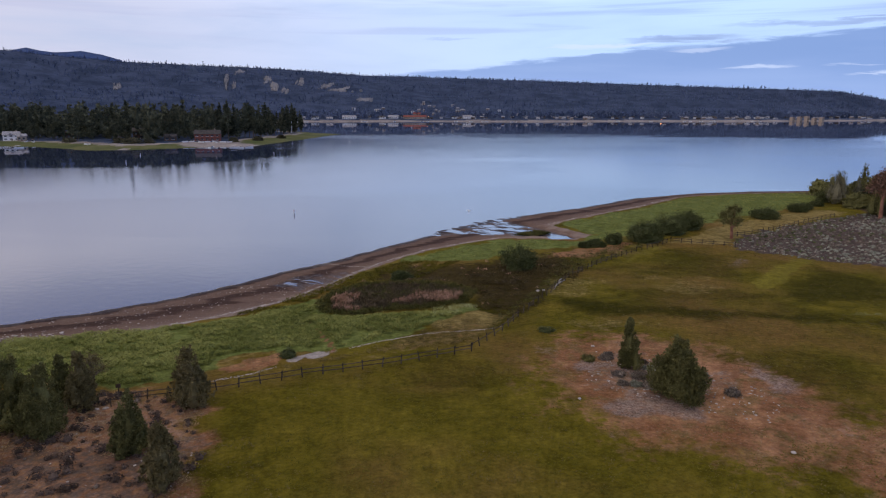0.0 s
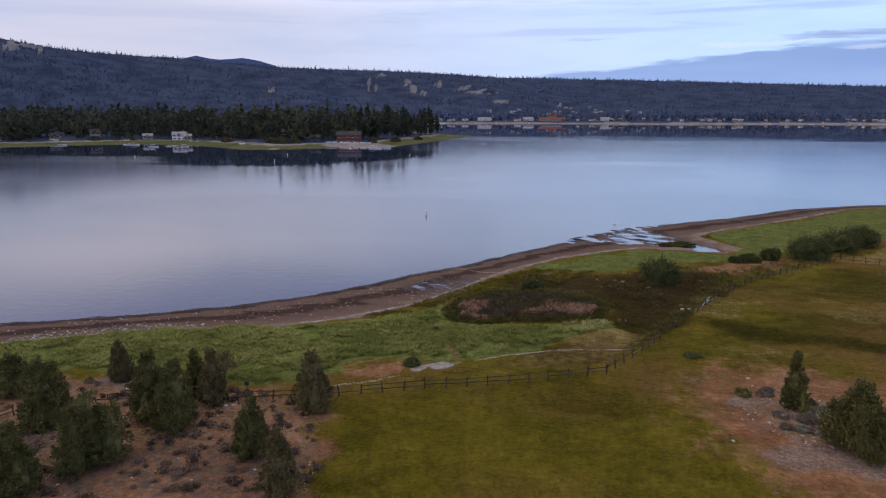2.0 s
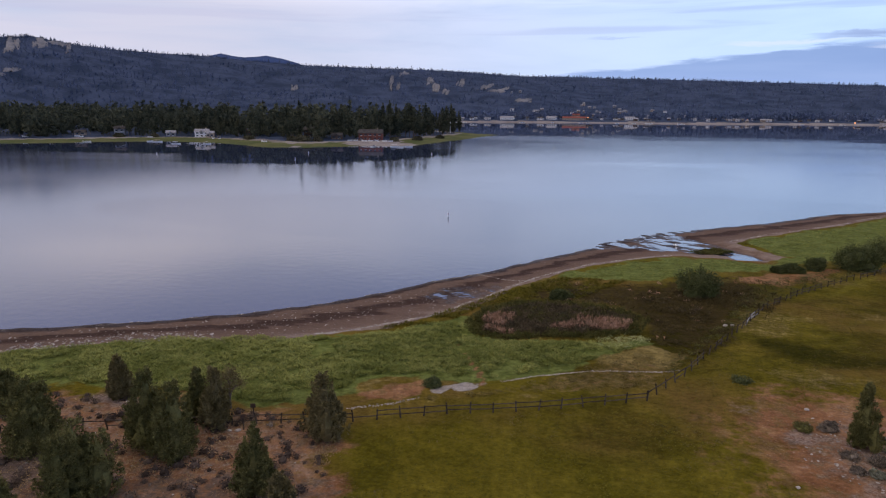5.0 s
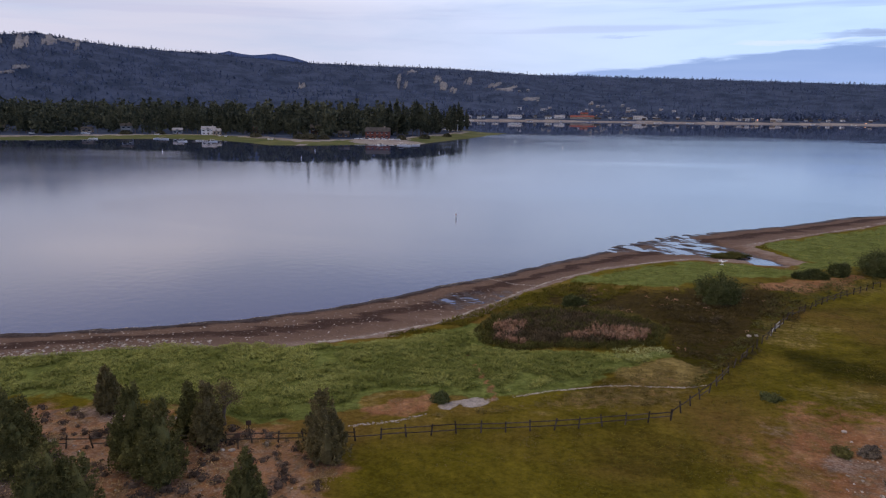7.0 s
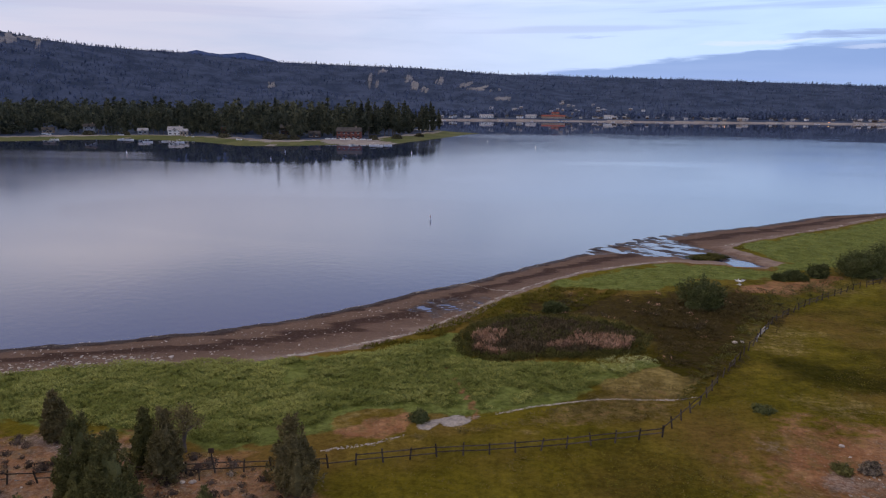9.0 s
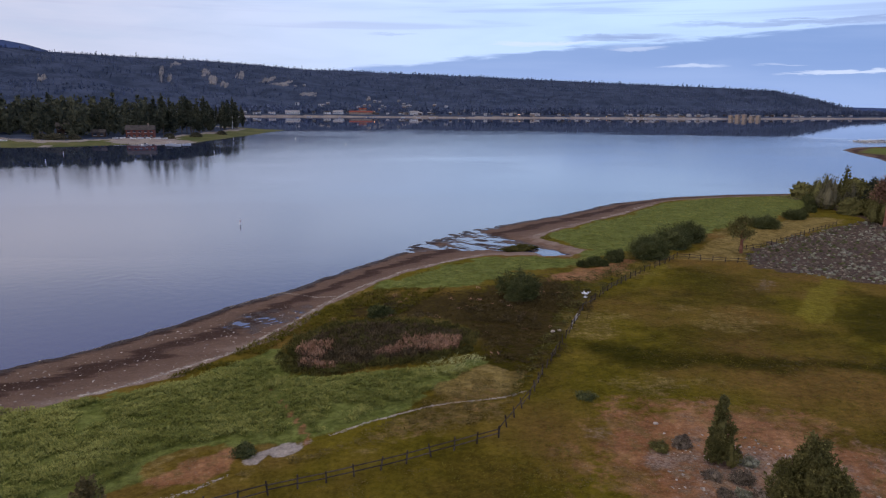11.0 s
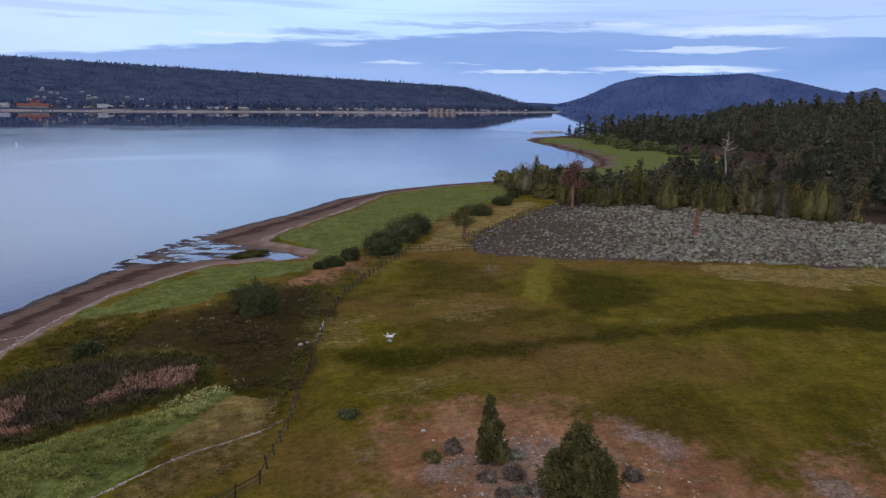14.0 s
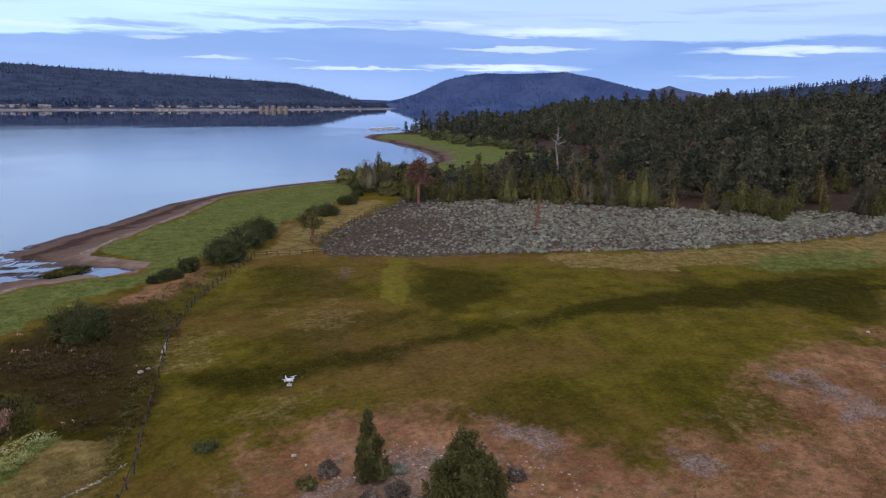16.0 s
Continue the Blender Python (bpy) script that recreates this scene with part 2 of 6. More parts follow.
def lake_patch(x, y, rx, ry, wobble, soft0, soft1):
    """A patch of the lake round x, y: 1 inside, 0 outside."""
    d_ = n_.n("ShaderNodeVectorMath", {0: n_.n("ShaderNodeMapping", {"Vector": wp, "Location": (-x / rx, -y / ry, 0), "Scale": (1 / rx, 1 / ry, 0)}).outputs[0]}, operation="LENGTH").outputs["Value"]
    return n_.ramp(n_.math("ADD", d_, n_.math("MULTIPLY", wander, wobble)), soft1, soft0)


cloud_patch = lake_patch(-62, 205, 105, 42, 0.9, 0.86, 1.0)      # ruffled patch added to stand in for a darker cloud reflection
calm = n_.math("MAXIMUM", lake_patch(-400, 530, 270, 110, 0.4, 0.88, 1.08), lake_patch(-205, 465, 95, 115, 0.3, 0.75, 1.1))      # sheltered water under the trees
far_calm = n_.ramp(n_.math("ADD", n_.n("ShaderNodeVectorMath", {0: wp}, operation="LENGTH").outputs["Value"], n_.math("MULTIPLY", wander, 500.0)), 800, 930, 0.0, 0.85)      # smooth lane along the far shore
lanes = n_.math("MULTIPLY", n_.math("MAXIMUM", n_.ramp(lane, 0.44, 0.62, 0.62, 1.0), cloud_patch), n_.math("SUBTRACT", 1.0, n_.math("MAXIMUM", n_.math("MULTIPLY", calm, 0.93), far_calm)))
put(n_, b_, "Roughness", n_.ramp(lanes, 0, 1, 0.02, 0.13))
rip = n_.math("ADD", n_.noise(wp, 0.5, 3, 0.5), n_.math("MULTIPLY", n_.noise(wp, 2.3, 2, 0.5), 0.35))
bmp = n_.n("ShaderNodeBump", {"Strength": n_.ramp(lanes, 0, 1, 0.02, 0.22), "Distance": 0.10, "Height": rip})
put(n_, b_, "Normal", bmp.outputs[0])
M["water"] = water

# near ground: zones are mixed by masks that the ground mesh carries
gm, g, gbs = material("lake_shore_ground", 0.95, 0.02)
gp = g.n("ShaderNodeNewGeometry").outputs["Position"]
z1, z2, z3, z4 = (g.n("ShaderNodeAttribute", attribute_name=k) for k in ("zones_a", "zones_b", "zones_c", "zones_d"))


def zone(node):
    s = g.n("ShaderNodeSeparateColor", {0: node.outputs["Color"]})
    return s.outputs[0], s.outputs[1], s.outputs[2]


sand_m, lush_m, soil_m = zone(z1)
strip_m, dark_m, marsh_m = zone(z2)
sage_m, pale_m, wood_m = zone(z3)
across, dry_m, stone_m = zone(z4)
n_big, n_mid, n_fine, n_grit = g.noise(gp, 0.035, 4, 0.55), g.noise(gp, 0.22, 5, 0.6), g.noise(gp, 1.1, 5, 0.65), g.noise(gp, 4.5, 4, 0.7)
edge = g.math("MULTIPLY", g.math("SUBTRACT", n_fine, 0.5), 0.9)


def soft(mask, wobble=1.0):
    return g.ramp(g.math("ADD", mask, g.math("MULTIPLY", edge, wobble)), 0.32, 0.68)


streaks = g.noise(g.n("ShaderNodeMapping", {"Vector": gp, "Rotation": (0, 0, -0.85), "Scale": (0.045, 0.30, 1)}).outputs[0], 1.0, 5, 0.6)
n_clump = g.noise(gp, 0.55, 6, 0.68)
meadow = g.mix(g.ramp(n_mid, 0.30, 0.70), (0.070, 0.059, 0.005), (0.124, 0.098, 0.011))
meadow = g.mix(g.math("MULTIPLY", g.ramp(n_big, 0.44, 0.66), 0.8), meadow, g.mix(n_fine, (0.108, 0.058, 0.017), (0.168, 0.100, 0.032)))
meadow = g.mix(g.math("MULTIPLY", g.ramp(n_grit, 0.5, 0.75), 0.5), meadow, (0.112, 0.089, 0.022))
dark = g.mix(n_clump, (0.012, 0.012, 0.001), (0.034, 0.031, 0.002))
base = g.mix(g.math("MULTIPLY", g.ramp(g.math("ADD", dark_m, g.math("MULTIPLY", edge, 0.7)), 0.1, 0.9), 0.9), meadow, dark)
dry = g.mix(g.ramp(n_clump, 0.35, 0.65), (0.13, 0.095, 0.028), (0.235, 0.175, 0.065))
base = g.mix(g.math("MULTIPLY", soft(dry_m, 0.9), 0.85), base, dry)
base = g.mix(g.math("MULTIPLY", soft(strip_m, 0.5), 0.7), base, g.mix(n_clump, (0.10, 0.088, 0.010), (0.185, 0.155, 0.022)))
lush = g.mix(g.ramp(n_clump, 0.3, 0.7), (0.072, 0.088, 0.018), (0.138, 0.156, 0.044))
base = g.mix(soft(lush_m), base, lush)
marsh = g.mix(n_fine, (0.022, 0.015, 0.004), (0.054, 0.038, 0.013))
base = g.mix(soft(marsh_m), base, marsh)
soil = g.mix(g.ramp(n_mid, 0.35, 0.65), (0.176, 0.080, 0.037), (0.280, 0.145, 0.075))
soil = g.mix(g.math("MULTIPLY", g.ramp(n_clump, 0.48, 0.62), 0.55), soil, (0.115, 0.088, 0.030))
soil = g.mix(g.math("MULTIPLY", g.ramp(n_grit, 0.55, 0.7), 0.6), soil, (0.29, 0.215, 0.165))
base = g.mix(g.math("MULTIPLY", soft(soil_m, 0.9), 0.95), base, soil)
gravel = g.mix(g.ramp(n_grit, 0.35, 0.65), (0.125, 0.084, 0.064), (0.265, 0.205, 0.172))
base = g.mix(g.math("MULTIPLY", g.ramp(g.math("ADD", stone_m, edge), 0.3, 0.75), 0.85), base, gravel)
scrub = g.mix(n_fine, (0.046, 0.033, 0.027), (0.108, 0.080, 0.066))
base = g.mix(soft(sage_m, 0.8), base, scrub)
wood = g.mix(n_fine, (0.036, 0.026, 0.019), (0.080, 0.057, 0.044))
base = g.mix(soft(wood_m), base, wood)
strand = g.n("ShaderNodeValToRGB", {0: g.math("ADD", across, g.math("ADD", g.math("MULTIPLY", g.math("SUBTRACT", streaks, 0.5), 0.55), g.math("MULTIPLY", edge, 0.12)))})
ramp_ = strand.color_ramp
ramp_.elements[0].color, ramp_.elements[1].color = (0.034, 0.022, 0.019, 1), (0.226, 0.170, 0.138, 1)
for at_, c_ in ((0.10, (0.044, 0.028, 0.023)), (0.16, (0.134, 0.089, 0.067)), (0.34, (0.126, 0.083, 0.061)), (0.40, (0.048, 0.029, 0.023)), (0.54, (0.057, 0.035, 0.027)), (0.62, (0.118, 0.077, 0.058)), (0.86, (0.147, 0.099, 0.075))):
    ramp_.elements.new(at_).color = (*c_, 1)
sand = g.mix(g.math("MULTIPLY", g.ramp(n_grit, 0.58, 0.72), 0.5), strand.outputs[0], (0.36, 0.31, 0.28))
sand = g.mix(g.math("MULTIPLY", g.ramp(n_fine, 0.52, 0.70), 0.45), sand, (0.080, 0.056, 0.046))
base = g.mix(soft(sand_m, 0.5), base, sand)
pale = g.mix(n_fine, (0.20, 0.168, 0.145), (0.36, 0.32, 0.285))
base = g.mix(g.ramp(g.math("ADD", pale_m, g.math("MULTIPLY", edge, 0.8)), 0.4, 0.62), base, pale)
gz = g.n("ShaderNodeSeparateXYZ", {0: gp}).outputs[2]
wet = g.math("MULTIPLY", g.ramp(gz, 0.13, 0.02), sand_m)
base = g.mix(g.math("MULTIPLY", wet, 0.6), base, (0.040, 0.030, 0.026))
n_tex = g.noise(gp, 1.7, 8, 0.78)
n_tex2 = g.noise(gp, 0.42, 6, 0.7)
tone = g.math("MULTIPLY", g.ramp(n_tex, 0.30, 0.70, 0.68, 1.34), g.ramp(n_tex2, 0.32, 0.68, 0.86, 1.16))
tone = g.math("ADD", g.math("MULTIPLY", tone, g.math("SUBTRACT", 1.0, g.math("MULTIPLY", sand_m, 0.6))), g.math("MULTIPLY", sand_m, 0.6))
base = g.n("ShaderNodeHueSaturation", {"Value": tone, "Color": base}).outputs[0]
put(g, gbs, "Base Color", base)
put(g, gbs, "Roughness", g.ramp(wet, 0, 1, 0.95, 0.35))
gb2 = g.n("ShaderNodeBump", {"Strength": 0.9, "Distance": 0.15, "Height": g.math("ADD", g.math("ADD", n_fine, g.math("MULTIPLY", n_grit, 0.4)), n_tex)})
put(g, gbs, "Normal", gb2.outputs[0])
M["ground"] = gm
# the blue of distance haze is put into the mountain trees' colour
M["blue_pine"] = plain("haze_tinted_far_foliage", (0.056, 0.090, 0.205), (0.072, 0.108, 0.230), 0.008, 0.9, 0, island=0.12)
# floor colour holds painted haze and the dark, shaded sides of the trees
M["far_ground"] = plain("haze_tinted_forest_floor", (0.019, 0.030, 0.055), (0.051, 0.067, 0.112), 0.018, 0.95, 0.3)
M["far_beach"] = plain("far_shore_sand", (0.17, 0.145, 0.130), (0.28, 0.245, 0.22), 0.02, 0.95, 0.2)
M["far_grass"] = plain("far_shore_grass", (0.060, 0.075, 0.022), (0.12, 0.115, 0.045), 0.03, 0.95, 0.2)
# farthest rock and slopes: haze painted in as a strong blue tint
M["pale_peak"] = plain("haze_tinted_rocky_peak", (0.060, 0.082, 0.165), (0.105, 0.120, 0.205), 0.012, 0.95, 0.3)
M["blue_hill"] = plain("haze_tinted_wooded_slope", (0.036, 0.062, 0.150), (0.064, 0.094, 0.195), 0.006, 0.95, 0.2)

# ---------------------------------------------------------------- shared geometry helpers
rng = np.random.default_rng(7)


def mesh_of(name, verts, faces, mats, index=None, smooth=False):
    """A mesh from arrays; faces all triangles or all quads."""
    verts, faces = np.asarray(verts, np.float32), np.asarray(faces, np.int32)
    k = faces.shape[1]
    me = bpy.data.meshes.new(name)
    me.vertices.add(len(verts))
    me.vertices.foreach_set("co", verts.ravel())
    me.loops.add(faces.size)
    me.loops.foreach_set("vertex_index", faces.ravel())
    me.polygons.add(len(faces))
    me.polygons.foreach_set("loop_start", np.arange(0, faces.size, k, dtype=np.int32))
    me.polygons.foreach_set("use_smooth", np.full(len(faces), smooth))
    for m in mats if isinstance(mats, (list, tuple)) else [mats]:
        me.materials.append(M[m])
    if index is not None:
        me.polygons.foreach_set("material_index", np.asarray(index, np.int32))
    me.update()
    me.validate()
    return me


def hang(name, me, parent=None, m=None, label=""):
    ob = new(name, me)
    if parent is not None:
        ob.parent = parent
    if m is not None:
        ob.matrix_basis = m
    return tagged(ob, label) if label else ob


def part(name, bm, mat, parent, label="", smooth=False):
    me = bpy.data.meshes.new(name)
    bm.to_mesh(me)
    bm.free()
    me.materials.append(M[mat])
    if smooth:
        me.polygons.foreach_set("use_smooth", np.ones(len(me.polygons), bool))
    return hang(name, me, parent, None, label)


def boxes(*specs, bevel=0.0):
    """A bmesh of boxes: (x, y, z of the centre, sx, sy, sz, turn about z in degrees)."""
    bm = bmesh.new()
    for s in specs:
        x, y, z, sx, sy, sz, rz = (*s, 0)[:7]
        bmesh.ops.create_cube(bm, size=1, matrix=pose(x, y, z, 0, 0, rz) @ Matrix.Diagonal((sx, sy, sz, 1)))
    if bevel:
        bmesh.ops.bevel(bm, geom=bm.edges[:], offset=bevel, segments=1, affect="EDGES")
    return bm


def limb(bm, p, q, r0, r1, sides=6):
    """A tapered round limb from p to q."""
    p, q = Vector(p), Vector(q)
    m = Matrix.Translation((p + q) / 2) @ (q - p).to_track_quat("Z", "Y").to_matrix().to_4x4()
    bmesh.ops.create_cone(bm, cap_ends=True, segments=sides, radius1=r0, radius2=max(r1, 0.004), depth=(q - p).length, matrix=m)


def empty(name, x, y, z, turn=0.0, size=1.0):
    ob = new(name)
    ob.empty_display_size = 0.3
    ob.matrix_basis = pose(x, y, z, 0, 0, turn) @ Matrix.Diagonal((size, size, size, 1))
    return ob


def vnoise(x, y, seed=0.0):
    """Smooth value noise, about -1 to 1."""
    xi, yi = np.floor(x), np.floor(y)
    u, v = x - xi, y - yi
    u, v = u * u * (3 - 2 * u), v * v * (3 - 2 * v)

    def h(a, b):
        s = np.sin(a * 127.1 + b * 311.7 + seed * 74.7) * 43758.5453
        return (s - np.floor(s)) * 2 - 1

    return (h(xi, yi) * (1 - u) + h(xi + 1, yi) * u) * (1 - v) + (h(xi, yi + 1) * (1 - u) + h(xi + 1, yi + 1) * u) * v


def fbm(x, y, seed=0.0, octaves=4):
    return sum(vnoise(x * 2**k, y * 2**k, seed + k) * 0.5**k for k in range(octaves)) / 1.6


def smooth(a, b, v):
    u = np.clip((v - a) / (b - a), 0, 1)
    return u * u * (3 - 2 * u)


def along(x, y, line):
    """Distance to a line of points, positive on its right-hand side."""
    x, y = np.asarray(x, float), np.asarray(y, float)
    best, side = np.full(x.shape, 1e9), np.ones(x.shape)
    for (ax, ay), (bx, by) in zip(line, line[1:]):
        dx, dy = bx - ax, by - ay
        u = np.clip(((x - ax) * dx + (y - ay) * dy) / (dx * dx + dy * dy), 0, 1)
        d = np.hypot(ax + u * dx - x, ay + u * dy - y)
        near = d < best - 1e-6
        best = np.where(near, d, best)
        side = np.where(near, np.where(dx * (y - ay) - dy * (x - ax) < 0, 1.0, -1.0), side)
    return best * side


def inside(x, y, ring):
    """Distance to the edge of an area, positive inside it."""
    x, y = np.asarray(x, float), np.asarray(y, float)
    odd = np.zeros(x.shape, bool)
    for (ax, ay), (bx, by) in zip(ring, ring[1:] + ring[:1]):
        if ay != by:
            odd ^= ((ay > y) != (by > y)) & (x < (bx - ax) * (y - ay) / (by - ay) + ax)
    return np.abs(along(x, y, ring + ring[:1])) * np.where(odd, 1, -1)


# ---------------------------------------------------------------- plan of the near shore
SHORE = [(-420, -130), (-160, 50), (-110, 76), (-86, 88), (-73, 94), (-59, 102), (-46, 113), (-39, 121), (-33, 130), (-25, 139), (-17, 151),
         (-7, 165), (-1, 176), (16, 196), (32, 209), (48, 221), (70, 243), (98, 259), (124, 266), (153, 269), (176, 280), (200, 289), (240, 305),
         (265, 335), (290, 375), (312, 427), (335, 480), (346, 518), (390, 562), (456, 592), (600, 640), (900, 780), (1500, 1000)]
BEACH_EDGE = [(-420, -160), (-160, 30), (-110, 58), (-77, 79), (-69, 85), (-60, 89), (-52, 89), (-45, 92), (-38, 96), (-32, 101), (-26, 108), (-21, 115),
              (-16.6, 128.4), (-11.5, 138), (-3.4, 150.3), (6.8, 157.8), (15.6, 163.8), (24, 161.5), (33, 161), (38.5, 167), (33.5, 175), (30, 182), (43.7, 197.5), (65.8, 218.8), (91.8, 247.2), (114, 256), (142, 261.6), (163, 265), (205, 282),
              (250, 300), (280, 330), (308, 370), (330, 423), (352, 478), (364, 512), (402, 550), (462, 582)]
MARSH_RIM = [(-21.3, 104.3), (-20, 112), (-14.4, 117.7), (-5.6, 118.7), (1.8, 116), (6.2, 110.4), (4.2, 102.9), (-3, 99.4), (-9, 98.4), (-14.3, 96.5), (-19.3, 98.6)]
MARSH = [(-19.6, 104.5), (-18.6, 111), (-13.7, 116), (-5.8, 117), (0.8, 114.5), (4.5, 110), (2.9, 103.9), (-3.2, 101), (-9, 100), (-13.8, 98), (-17.9, 100)]
LUSH = [(-110, 58), (-77, 80), (-60, 90), (-35.8, 95), (-29.9, 100), (-22, 108), (-18.5, 99), (-12.2, 97.2), (-1.8, 99), (5, 100), (2, 96), (-5, 87.8), (-13.5, 82.3),
        (-25.7, 81.3), (-29.4, 74.6), (-37.2, 69.5), (-48.3, 72.5), (-65.4, 70), (-90, 55)]
LUSH_FAR = [(-9.5, 138), (-2.2, 149), (8, 156.5), (16.5, 162.5), (24, 160.5), (33.5, 160), (40, 167), (35.5, 175.5), (32, 182), (45, 196.5), (67, 217.5), (93, 245.5), (115, 254.5), (142, 260), (162, 263), (156, 252), (118, 211), (100, 199), (86, 193), (74, 183), (60, 176),
            (48, 166), (36, 156), (24, 149.8), (14, 142), (6.4, 136), (-3, 137)]
SPIT_GRASS = [(205, 284), (250, 302), (280, 332), (306, 374), (326, 427), (346, 500), (395, 555), (415, 508), (380, 440), (348, 387), (350, 354), (329, 297), (300, 262), (232, 218), (205, 225), (180, 245), (165, 265)]
SOIL_LEFT = [(-75, 61), (-66.5, 65.4), (-60.2, 68.6), (-52.5, 69.5), (-37.9, 69.3), (-30.8, 68.2), (-25.6, 66.4), (-23, 59.2), (-21, 51.9), (-22, 30), (-90, 20)]
SOIL_TREES = [(10.6, 79.5), (16.6, 86), (24.1, 88), (33.1, 82.6), (40, 73), (45, 63), (41, 55.6), (28, 51.5), (17, 53.8), (12.2, 60.7), (9.4, 69.4)]
SOIL_RIGHT = [(74.1, 64.3), (96, 56), (130, 40), (110, 10), (40, 30), (28.5, 52), (38, 66), (43.1, 61.4), (56.9, 56.9)]
SAGE = [(70, 157), (80, 166), (92, 174), (115.1, 187.3), (124, 192), (140, 185), (160, 150), (175, 121), (215, 75), (260, 20), (200, 30), (175.6, 74.3), (146.5, 85.3), (115.4, 101.9), (108.2, 110.8),
        (93.7, 121.5), (77.1, 138), (69, 148)]
WOODS = [(139, 258), (141, 237), (129, 205), (123, 185), (138, 170), (150, 150), (158, 136), (166, 122), (169, 107), (175, 94), (196, 78), (235, 40), (300, -40), (500, -300), (2500, -300), (2500, 1100), (1500, 985),
         (900, 765), (600, 625), (470, 585), (400, 552), (418, 508), (384, 440), (352, 387), (354, 354), (333, 297), (300, 262), (232, 218), (205, 225), (180, 240), (160, 256)]
DRY = [(98, 114), (116, 100), (147, 83.5), (178, 72.5), (215, 40), (190, 40), (140, 66), (118, 84), (104, 92), (92, 104)]
DRY_TREE = [(56, 158), (69, 152), (72, 160), (80, 167), (113, 188), (122, 196), (116, 203), (104, 196), (88, 186), (76, 178), (64, 166)]
DRY_MARSH = [(-3.1, 93), (0.4, 97.3), (5.4, 98.6), (9.4, 95.4), (6.2, 90.9), (-0.2, 89.1)]
PATCH_GREY = [(60.5, 137), (66, 141.5), (66, 136), (60.5, 129.5), (58, 131)]
STRIP = [(74.4, 137.8), (78.3, 135.3), (60.7, 114.3), (55.0, 108.5), (56.0, 116.0), (62.0, 124.0)]
STRIP_WEST = [(49.8, 153.5), (53.4, 153.5), (44.8, 141.2), (38.0, 132.6), (34.0, 129.9), (41.4, 141.8)]
GREEN_EAST = [(127.6, 84.8), (142.2, 77.9), (155.6, 69.8), (133.3, 64.4), (117.2, 74.7), (115.3, 81.9)]
PALE_GRASS = [(63.2, 96.8), (69.3, 93.2), (64.8, 92.1), (60.5, 94.4)]
DARK_A = [(75.0, 130.9), (81.1, 117.3), (76.9, 106.6), (69.5, 99.5), (56.4, 101.9), (57.0, 108.3)]
DARK_B = [(53.2, 152.0), (63.8, 140.9), (59.2, 127.0), (54.7, 116.8), (48.0, 122.2), (40.4, 129.5), (43.7, 136.9)]
DARK_BAND = [(18.5, 108.6), (25.2, 106.6), (30.4, 102.2), (36.9, 99.7), (44.1, 98.5), (50.1, 97.3), (57.9, 96.4), (61.0, 91.6), (67.3, 91.5), (73.2, 90.8), (82.9, 88.0), (90.9, 84.5), (102.5, 80.4), (115.2, 74.0), (132.2, 64.3),
             (95.7, 55.4), (94.7, 59.2), (96.6, 65.8), (92.8, 71.7), (83.0, 76.7), (76.3, 83.0), (67.8, 87.8), (56.9, 89.0), (48.2, 90.9), (40.3, 92.6), (33.1, 94.1), (26.4, 95.2), (20.9, 97.4), (17.0, 102.9)]
RILL = [(74, 89), (84, 85), (95, 78.5), (108, 69), (124, 58)]
STONY = [[(35.2, 70.0), (38.2, 65.9), (38.5, 60.3), (34.9, 60.2), (31.7, 65.7)], [(54.5, 61.2), (57.8, 59.1), (55.1, 57.4), (51.7, 59.8)], [(54.9, 52.6), (65.1, 47.8), (54.5, 45.2), (49.7, 49.5)], [(84.9, 53.6), (87.1, 52.9), (79.8, 51.1), (79.5, 52.0)],
         [(27.8, 77.4), (30.0, 73.6), (25.7, 68.3), (21.8, 70.9)], [(-35.4, 64.0), (-34.8, 58.2), (-35.1, 54.4), (-36.7, 49.0), (-33.5, 49.7), (-32.8, 53.8), (-32.9, 58.0), (-33.8, 63.3)]]
DARK_FLAT = [(0, 122), (10, 129), (28, 136), (24, 121), (17, 106), (11, 95), (7, 90), (1, 91), (4, 98), (5, 104), (5.5, 111), (2, 117)]
WET_FLAT = [(-20, 112), (-14, 126), (-9, 136), (4, 134), (14, 139), (24, 146), (30, 142), (24, 124), (17, 108), (12, 97), (8, 94), (6, 104), (5, 111), (1, 117), (-6, 119), (-14, 118)]
BROWN_PATCH = [(-26.7, 76), (-25.6, 79), (-21.7, 80.7), (-20.2, 78.2), (-22.5, 75), (-26.6, 73.4)]
TRACK_SIDE = [(-24, 73), (-17, 76.4), (-8, 80), (0, 82), (5, 85), (8.5, 91), (4, 95), (0, 94), (-4, 86.5), (-12, 80), (-21, 75.5)]
BANK = [(24, 145), (35, 152), (46, 157), (42, 148), (30, 138), (22, 139)]
PALE = [(-20.2, 78.4), (-18.0, 80.3), (-15.6, 81.6), (-13.2, 82.6), (-12.9, 81.6), (-15.1, 79.9), (-17.4, 78.6), (-18.8, 77.5)]
TRAIL = [(-13.2, 82.3), (-11.2, 83.6), (-9.2, 84.9), (-7.1, 85.9), (-4.9, 86.8), (-2.6, 87.6), (-0.2, 88.4), (2.8, 88.9), (5.8, 89.3), (8.5, 90.4)]
TRAIL_LEFT = [(-27.1, 71.4), (-23.2, 73.8), (-19.7, 76.6)]
FOOTPATH = [(-14.2, 80.7), (-15.2, 84.6), (-17.1, 88.3), (-19.2, 92.5), (-20, 94.3)]
POOLS = [(-31.8, 119.6), (-29.8, 126), (-24.5, 130.5), (-19.6, 131), (-18, 126.5), (-22.5, 119.2), (-28.6, 116.4)]
